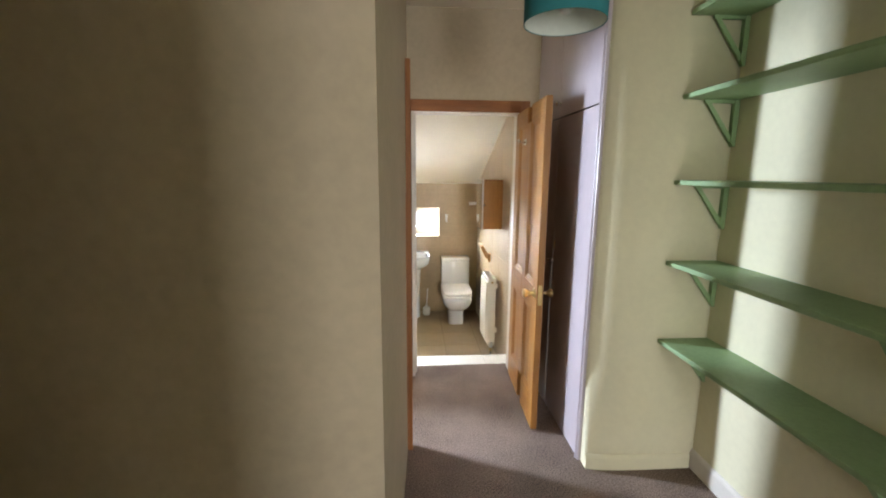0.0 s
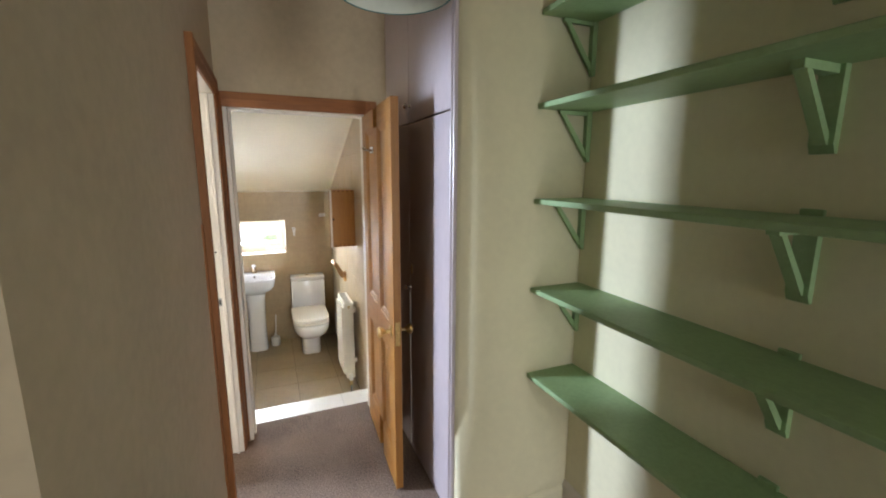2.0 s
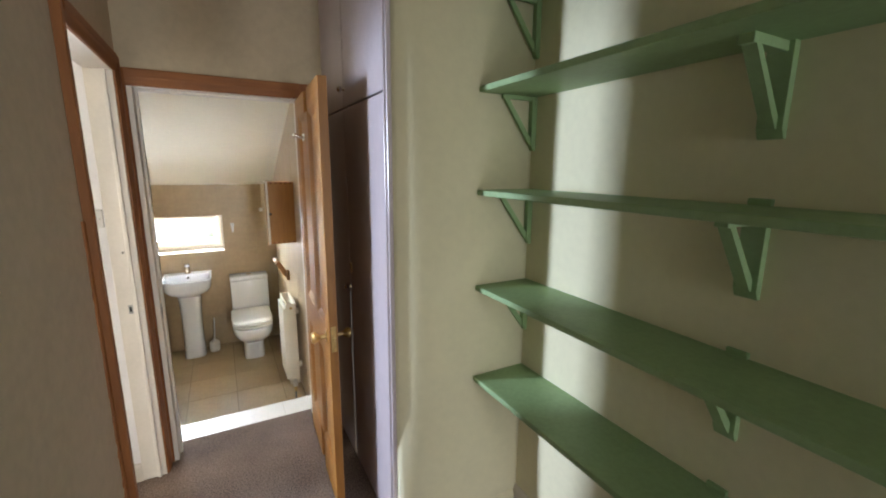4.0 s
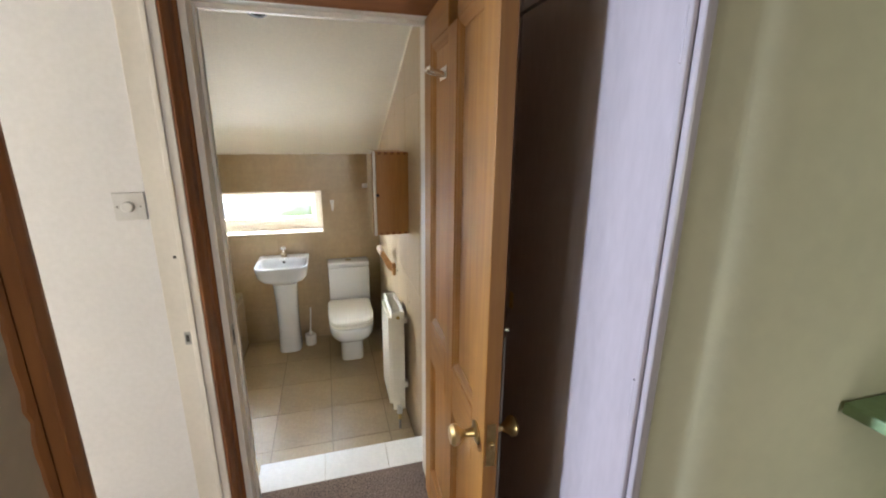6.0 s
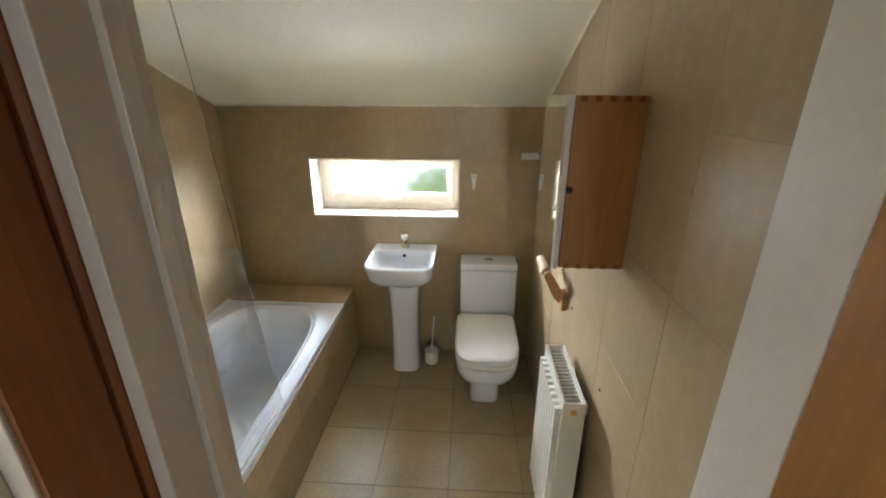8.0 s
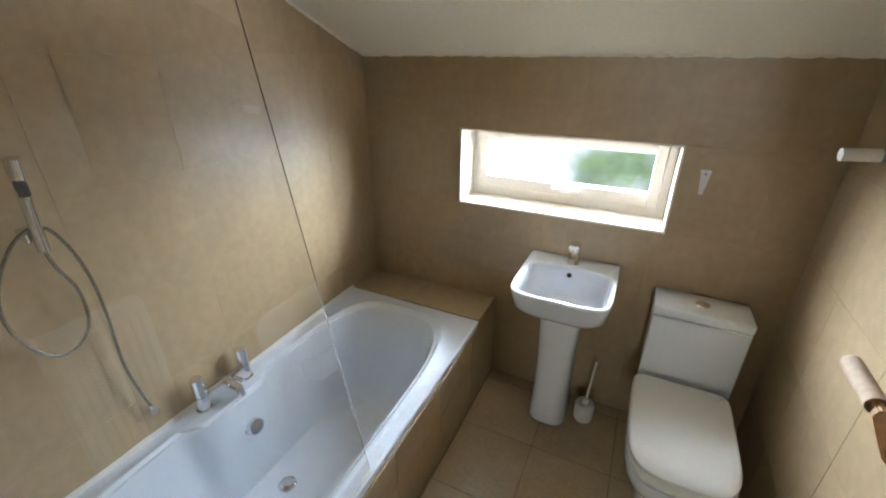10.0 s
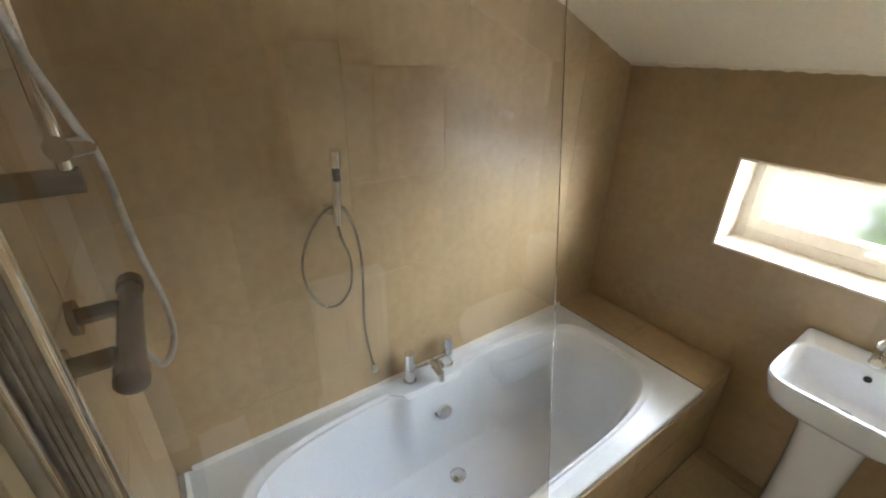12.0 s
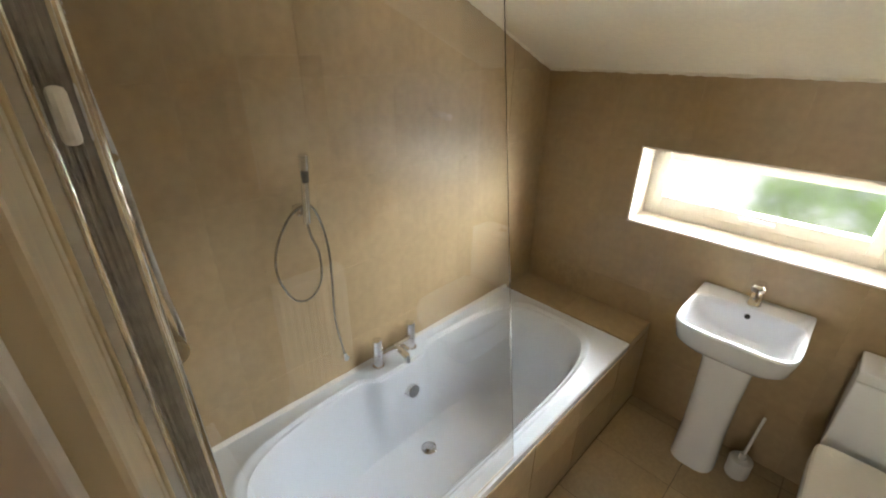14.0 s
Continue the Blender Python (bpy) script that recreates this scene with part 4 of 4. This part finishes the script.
for y0, y1 in ((2.861, 3.420), (3.4255, 3.829)):
    for z0, z1 in ((0.034, 1.902), (1.910, 2.597)):
        d = part("door", box(CX - 0.003, CX + 0.016, y0, y1, z0, z1, bevel=0.003), LILAC, cup)
        if y0 < 3:
            kz = 1.02 if z0 < 1 else 1.99
            part("knob", lathe([(0.009, 0), (0.006, 0.012), (0.014, 0.02), (0.015, 0.028), (0.009, 0.034), (0.0005, 0.035)], pose(CX - 0.003, 3.404, kz, 0, -90, 0)), CHROME, d, "small metal knob", True)
            for hz in ((0.25, 0.66, 1.14, 1.74) if z0 < 1 else (2.06, 2.45)):
                part("hinge", rod((CX - 0.006, 2.862, hz - 0.038), (CX - 0.006, 2.862, hz + 0.038), 0.0055), LILAC, d, smooth=True)
part("escutcheon", box(CX - 0.006, CX - 0.003, 3.378, 3.398, 1.10, 1.15, bevel=0.001), BRASS, cup, "small brass keyhole plate")
# Narrow white strip laid over the lower gap between the doors.
part("gap_strip", box(CX - 0.0065, CX + 0.01, 3.418, 3.4275, 0.034, 0.985), PLASTIC, cup, "narrow white strip along the lower door gap")
part("back_panel", box(2.54, 2.56, 2.88, 3.878, 0, 2.68), LILAC, cup)
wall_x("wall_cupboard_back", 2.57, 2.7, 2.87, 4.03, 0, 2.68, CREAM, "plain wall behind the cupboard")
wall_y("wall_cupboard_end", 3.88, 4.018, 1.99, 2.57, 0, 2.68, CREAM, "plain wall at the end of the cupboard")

# ---- green shelves ----
shelf = thing("wall_shelf", 2.44, 1.78, 1.543, "green painted wooden wall shelf on triangular brackets, empty", "shelf", group="green shelves in the alcove")
part("board", box(2.307, 2.57, 0.75, 2.745, 1.521, 1.543, bevel=0.003), GREEN, shelf)
for by, w in ((2.732, 0.011), (1.875, 0.027), (1.0, 0.027)):
    corner = w < 0.02
    br = part("bracket_arm", box(2.405, 2.548, by - 0.6 * w, by + 0.6 * w, 1.505 if corner else 1.499, 1.521, bevel=0.002), GREEN, shelf)
    foot = [(2.57, 1.31), (2.559, 1.31), (2.547, 1.334), (2.547, 1.521), (2.57, 1.521)]
    part("bracket_leg", loft([[(x, y, z) for x, z in foot] for y in (by - w, by + w)]), GREEN, br)
    if not corner:
        part("leg_top", box(2.556, 2.57, by - w, by + w, 1.543, 1.56, bevel=0.003), GREEN, br)
    rake = [(2.408, 1.512), (2.428, 1.514), (2.549, 1.358), (2.549, 1.332), (2.542, 1.332)]
    part("brace", loft([[(x, y, z) for x, z in rake] for y in (by - 0.55 * w, by + 0.55 * w)]), GREEN, br)
for z in (2.29, 1.932, 1.151, 0.745):
    copy_thing(shelf, pose(2.44, 1.78, z))

# ---- pendant lamp ----
pend = thing("pendant_lamp", 1.54, 2.2, 2.03, "teal fabric drum pendant lampshade hanging unlit", "lamp")
part("shade", loft([[(1.54 + r * math.cos(a * math.pi / 24), 2.2 + r * math.sin(a * math.pi / 24), z) for a in range(48)] for r, z in ((0.1245, 2.03), (0.1265, 2.03), (0.1265, 2.22), (0.1245, 2.22))], False, False), TEAL, pend, "teal fabric drum shade", True)
part("lining", loft([[(1.54 + 0.1235 * math.cos(a * math.pi / 24), 2.2 + 0.1235 * math.sin(a * math.pi / 24), z) for a in range(48)] for z in (2.0315, 2.218)], False, False), SHADE_IN, pend, "pale lining", True)
for a in (0, 120, 240):
    part("spoke", rod((1.54 + 0.02 * math.cos(radians(a)), 2.2 + 0.02 * math.sin(radians(a)), 2.13), (1.54 + 0.123 * math.cos(radians(a)), 2.2 + 0.123 * math.sin(radians(a)), 2.15), 0.0025, 8), PLASTIC, pend)
part("lampholder", lathe([(0.018, 0), (0.021, 0.01), (0.021, 0.05), (0.012, 0.06), (0.0005, 0.06)], pose(1.54, 2.2, 2.10)), PLASTIC, pend, smooth=True)
part("bulb", lathe([(0.0005, 0.0), (0.016, 0.006), (0.02, 0.02), (0.016, 0.04), (0.012, 0.05)], pose(1.54, 2.2, 2.055)), PLASTIC, pend, "small white bulb", True)
part("cord", rod((1.54, 2.2, 2.15), (1.54, 2.2, 2.655), 0.004, 10), PLASTIC, pend, smooth=True)
part("ceiling_rose", lathe([(0.012, 0), (0.04, 0.012), (0.042, 0.026)], pose(1.54, 2.2, 2.654)), PLASTIC, pend, smooth=True)

# ---- switch and strike plates ----
sw = thing("light_switch", 0.866, 3.775, 1.38, "white plastic light switch on the white wall", "light switch")
part("plate", box(0.836, 0.920, 3.768, 3.78, 1.343, 1.427, bevel=0.003), SWITCH, sw)
part("dimmer_knob", lathe([(0.017, 0), (0.016, 0.012), (0.013, 0.015), (0.0005, 0.015)], pose(0.876, 3.769, 1.385, 90, 0, 0)), SWITCH, sw, "round white dimmer knob", True)
for x in (0.847, 0.908):
    part("screw", lathe([(0.0035, 0), (0.003, 0.001), (0.0005, 0.001)], pose(x, 3.768, 1.385, 90, 0, 0)), STEEL, sw)
sk = thing("strike_plate", 1.0, 3.768, 0.97, "worn metal strike plate on the side door lining", "strike plate")
part("plate", box(0.966, 0.984, 3.7675, 3.77, 0.915, 0.96), STEEL, sk)
part("keep_hole", box(0.97, 0.98, 3.767, 3.769, 0.925, 0.95), DARK, sk)
sk2 = thing("strike_plate", 1.081, 3.91, 0.87, "worn metal strike plate on the bathroom door lining", "strike plate")
part("plate", box(1.08, 1.0825, 3.895, 3.92, 0.83, 0.91), STEEL, sk2)
part("keep_hole", box(1.0815, 1.083, 3.90, 3.915, 0.85, 0.89), DARK, sk2)
dh = thing("screw_hole", 0.975, 3.769, 1.22, "small dark screw hole in the door lining", "hole")
part("socket", lathe([(0.005, 0), (0.004, 0.002), (0.0005, 0.001)], pose(0.975, 3.77, 1.22, 90, 0, 0)), DARK, dh)
for y, z in ((5.005, 0.713), (4.59, 0.647)):
    s = thing("wall_plug", XR - 0.001, y, z, "small dark wall plug hole in the tile", "hole")
    part("socket", lathe([(0.006, 0), (0.005, 0.002), (0.0005, 0.001)], pose(XR, y, z, 0, -90, 0)), DARK, s)

# ---- outside ----
# Yard assumed from the bright view; widened under the window to bounce light in.
setting("pavement", box(-30, 12, 6.3, 60, -3.0, -2.96), STEP_TILE, "pale yard outside, widened to bounce light indoors", "yard")
rng = np.random.default_rng(4)
verts, faces = [], []
for i in range(9000):
    u, h = rng.random(), rng.random()
    c = np.array([-0.2 + 14 * u + rng.normal(0, 0.25), 15 + rng.normal(0, 0.7) * (1.2 - h), -3.0 + 3.0 * h * (0.75 + 0.25 * math.sin(u * 9))])
    a, b = rng.normal(size=3), rng.normal(size=3)
    a, b = a / np.linalg.norm(a) * 0.14, b / np.linalg.norm(b) * 0.08
    k = len(verts)
    verts += [tuple(c - a), tuple(c + b), tuple(c + a), tuple(c - b)]
    faces.append((k, k + 1, k + 2, k + 3))
me = bpy.data.meshes.new("hedge")
me.from_pydata(verts, [], faces)
me.materials.append(LEAF)
tagged(new("hedge", me), "leafy green hedge beyond the window", "hedge", kind="stuff")

# ---- tiles: each one a piece of its wall or floor ----
def clip_poly(poly, f):
    out = []
    for i, p in enumerate(poly):
        q = poly[(i + 1) % len(poly)]
        a, b = f(p), f(q)
        if a >= 0:
            out.append(p)
        if (a >= 0) != (b >= 0):
            t = a / (a - b)
            out.append((p[0] + (q[0] - p[0]) * t, p[1] + (q[1] - p[1]) * t))
    return out


TILE_MESHES = {}


def tile_piece(parent, poly, place, depth, mat, uneven=0.0006):
    """One tile with its own edges: a prism over the outline, joint side out."""
    if len(poly) < 3:
        return
    us, vs = [p[0] for p in poly], [p[1] for p in poly]
    w, h = max(us) - min(us), max(vs) - min(vs)
    if w < 0.012 or h < 0.012:
        return
    u0, v0 = min(us), min(vs)
    d = depth + random.uniform(-uneven, uneven)
    key = (parent.name, tuple((round(p[0] - u0, 4), round(p[1] - v0, 4)) for p in poly))
    o = Vector(place(u0, v0, 0))
    if key not in TILE_MESHES:
        bm = bmesh.new()
        inset = 0.0007
        cu, cv = u0 + w / 2, v0 + h / 2
        back = [bm.verts.new(Vector(place(p[0], p[1], 0)) - o) for p in poly]
        mid = [bm.verts.new(Vector(place(p[0], p[1], depth - 0.001)) - o) for p in poly]
        top = [bm.verts.new(Vector(place(cu + (p[0] - cu) * (1 - 2 * inset / w), cv + (p[1] - cv) * (1 - 2 * inset / h), depth)) - o) for p in poly]
        n = len(poly)
        for r, s in ((back, mid), (mid, top)):
            for i in range(n):
                bm.faces.new((r[i], r[(i + 1) % n], s[(i + 1) % n], s[i]))
        bm.faces.new(top)
        bmesh.ops.recalc_face_normals(bm, faces=bm.faces)
        me = bpy.data.meshes.new("tile")
        bm.to_mesh(me)
        bm.free()
        me.materials.append(mat)
        if me.polygons[-1].normal.dot(Vector(place(u0, v0, 1)) - o) < 0:
            me.flip_normals()
        TILE_MESHES[key] = me
    ob = new("tile", TILE_MESHES[key])
    ob.location = o + (Vector(place(u0, v0, 1)) - o) * (d - depth)
    ob.rotation_euler = [random.uniform(-0.001, 0.001) for _ in range(3)]
    ob.parent = parent
    ob.matrix_parent_inverse = parent.matrix_basis.inverted()


def tile_field(parent, u_lines, v_lines, place, depth, mat, holes=(), limit=None, gap=0.0009):
    for a, b in zip(u_lines, u_lines[1:]):
        for c, d in zip(v_lines, v_lines[1:]):
            cuts = [h for h in holes if h[0] < b and h[1] > a and h[2] < d and h[3] > c]
            rects = [(a, b, c, d)]
            if cuts:
                h = cuts[0]
                rects = []
                x0, x1, z0, z1 = max(a, h[0]), min(b, h[1]), max(c, h[2]), min(d, h[3])
                if z0 - c > 0.012:
                    rects.append((a, b, c, z0))
                if d - z1 > 0.012:
                    rects.append((a, b, z1, d))
                if x0 - a > 0.012:
                    rects.append((a, x0, z0, z1))
                if b - x1 > 0.012:
                    rects.append((x1, b, z0, z1))
            for p, q, r, s in rects:
                poly = [(p + gap, r + gap), (q - gap, r + gap), (q - gap, s - gap), (p + gap, s - gap)]
                if limit:
                    poly = clip_poly(poly, limit)
                tile_piece(parent, poly, place, depth, mat)


def lines(lo, hi, origin, step):
    k = math.ceil((lo - origin) / step - 1e-6)
    out = [lo]
    while origin + k * step < hi - 1e-6:
        if origin + k * step > lo + 1e-6:
            out.append(origin + k * step)
        k += 1
    return out + [hi]


S = 0.345
SZ = 0.335
ZL = lines(FZ, 2.27, 1.125, SZ)


def under_slope(p):
    return slope_z(p[0]) - 0.001 - p[1]


tile_field(wall_west, lines(YN, YF, 4.302, 0.347), ZL, lambda u, v, d: (XL - 0.003 + d, u, v), 0.003, TILE, limit=under_slope)
tile_field(wall_east, lines(YN, YF, 4.302, 0.347), ZL, lambda u, v, d: (XR + 0.003 - d, u, v), 0.003, TILE, limit=under_slope)
tile_field(wall_far, lines(XL, XR, 0.325, S), lines(FZ, slope_z(YF), 1.125, SZ), lambda u, v, d: (u, YF + 0.003 - d, v), 0.003, TILE, holes=[(WX0, WX1, WZ0, WZ1)])
tile_field(wall_near, lines(XL, 0.712, 0.3, S), ZL, lambda u, v, d: (u, YN - 0.003 + d, v), 0.003, TILE, limit=lambda p: slope_z(YN) - p[1])
floor_bath = bpy.data.objects["floor_bathroom"]
tile_field(floor_bath, lines(0.705, XR, 1.395, S), lines(YN, YF, 4.895, S), lambda u, v, d: (u, v, FZ - 0.003 + d), 0.003, FLOOR_TILE, gap=0.0018)

panel = setting("trim_bath_panel", box(0.64, 0.692, YN + 0.002, YF - 0.002, FZ - 0.006, 0.236), GROUT, "beige tiled side panel of the bath", "panel")
tile_field(panel, lines(YN + 0.002, YF - 0.002, 4.303, S), lines(FZ, 0.25, 0.075, S), lambda u, v, d: (0.692 + d, u, v), 0.009, TILE)
ledge = setting("trim_bath_ledge", box(XL + 0.001, 0.692, BY1 + 0.004, YF - 0.002, 0.20, 0.289), GROUT, "beige tiled ledge at the end of the bath", "ledge")
tile_field(ledge, [XL + 0.001, 0.325, 0.70], [BY1 + 0.002, YF - 0.002], lambda u, v, d: (u, v, 0.289 + d), 0.008, TILE)
tile_field(ledge, [BY1 + 0.002, YF - 0.002], [0.251, 0.296], lambda u, v, d: (0.692 + d, u, v), 0.0085, TILE)

step = setting("trim_door_step", box(1.05, XR, 4.047, 4.225, FZ - 0.006, -0.012), GROUT, "pale tiled step down into the bathroom", "step")
tile_field(step, lines(1.05, XR, 1.36, 0.31), [4.046, 4.232], lambda u, v, d: (u, v, -0.012 + d), 0.01, STEP_TILE)
tile_field(step, lines(1.05, XR, 1.36, 0.31), [FZ, -0.012], lambda u, v, d: (u, 4.225 + d, v), 0.007, STEP_TILE)
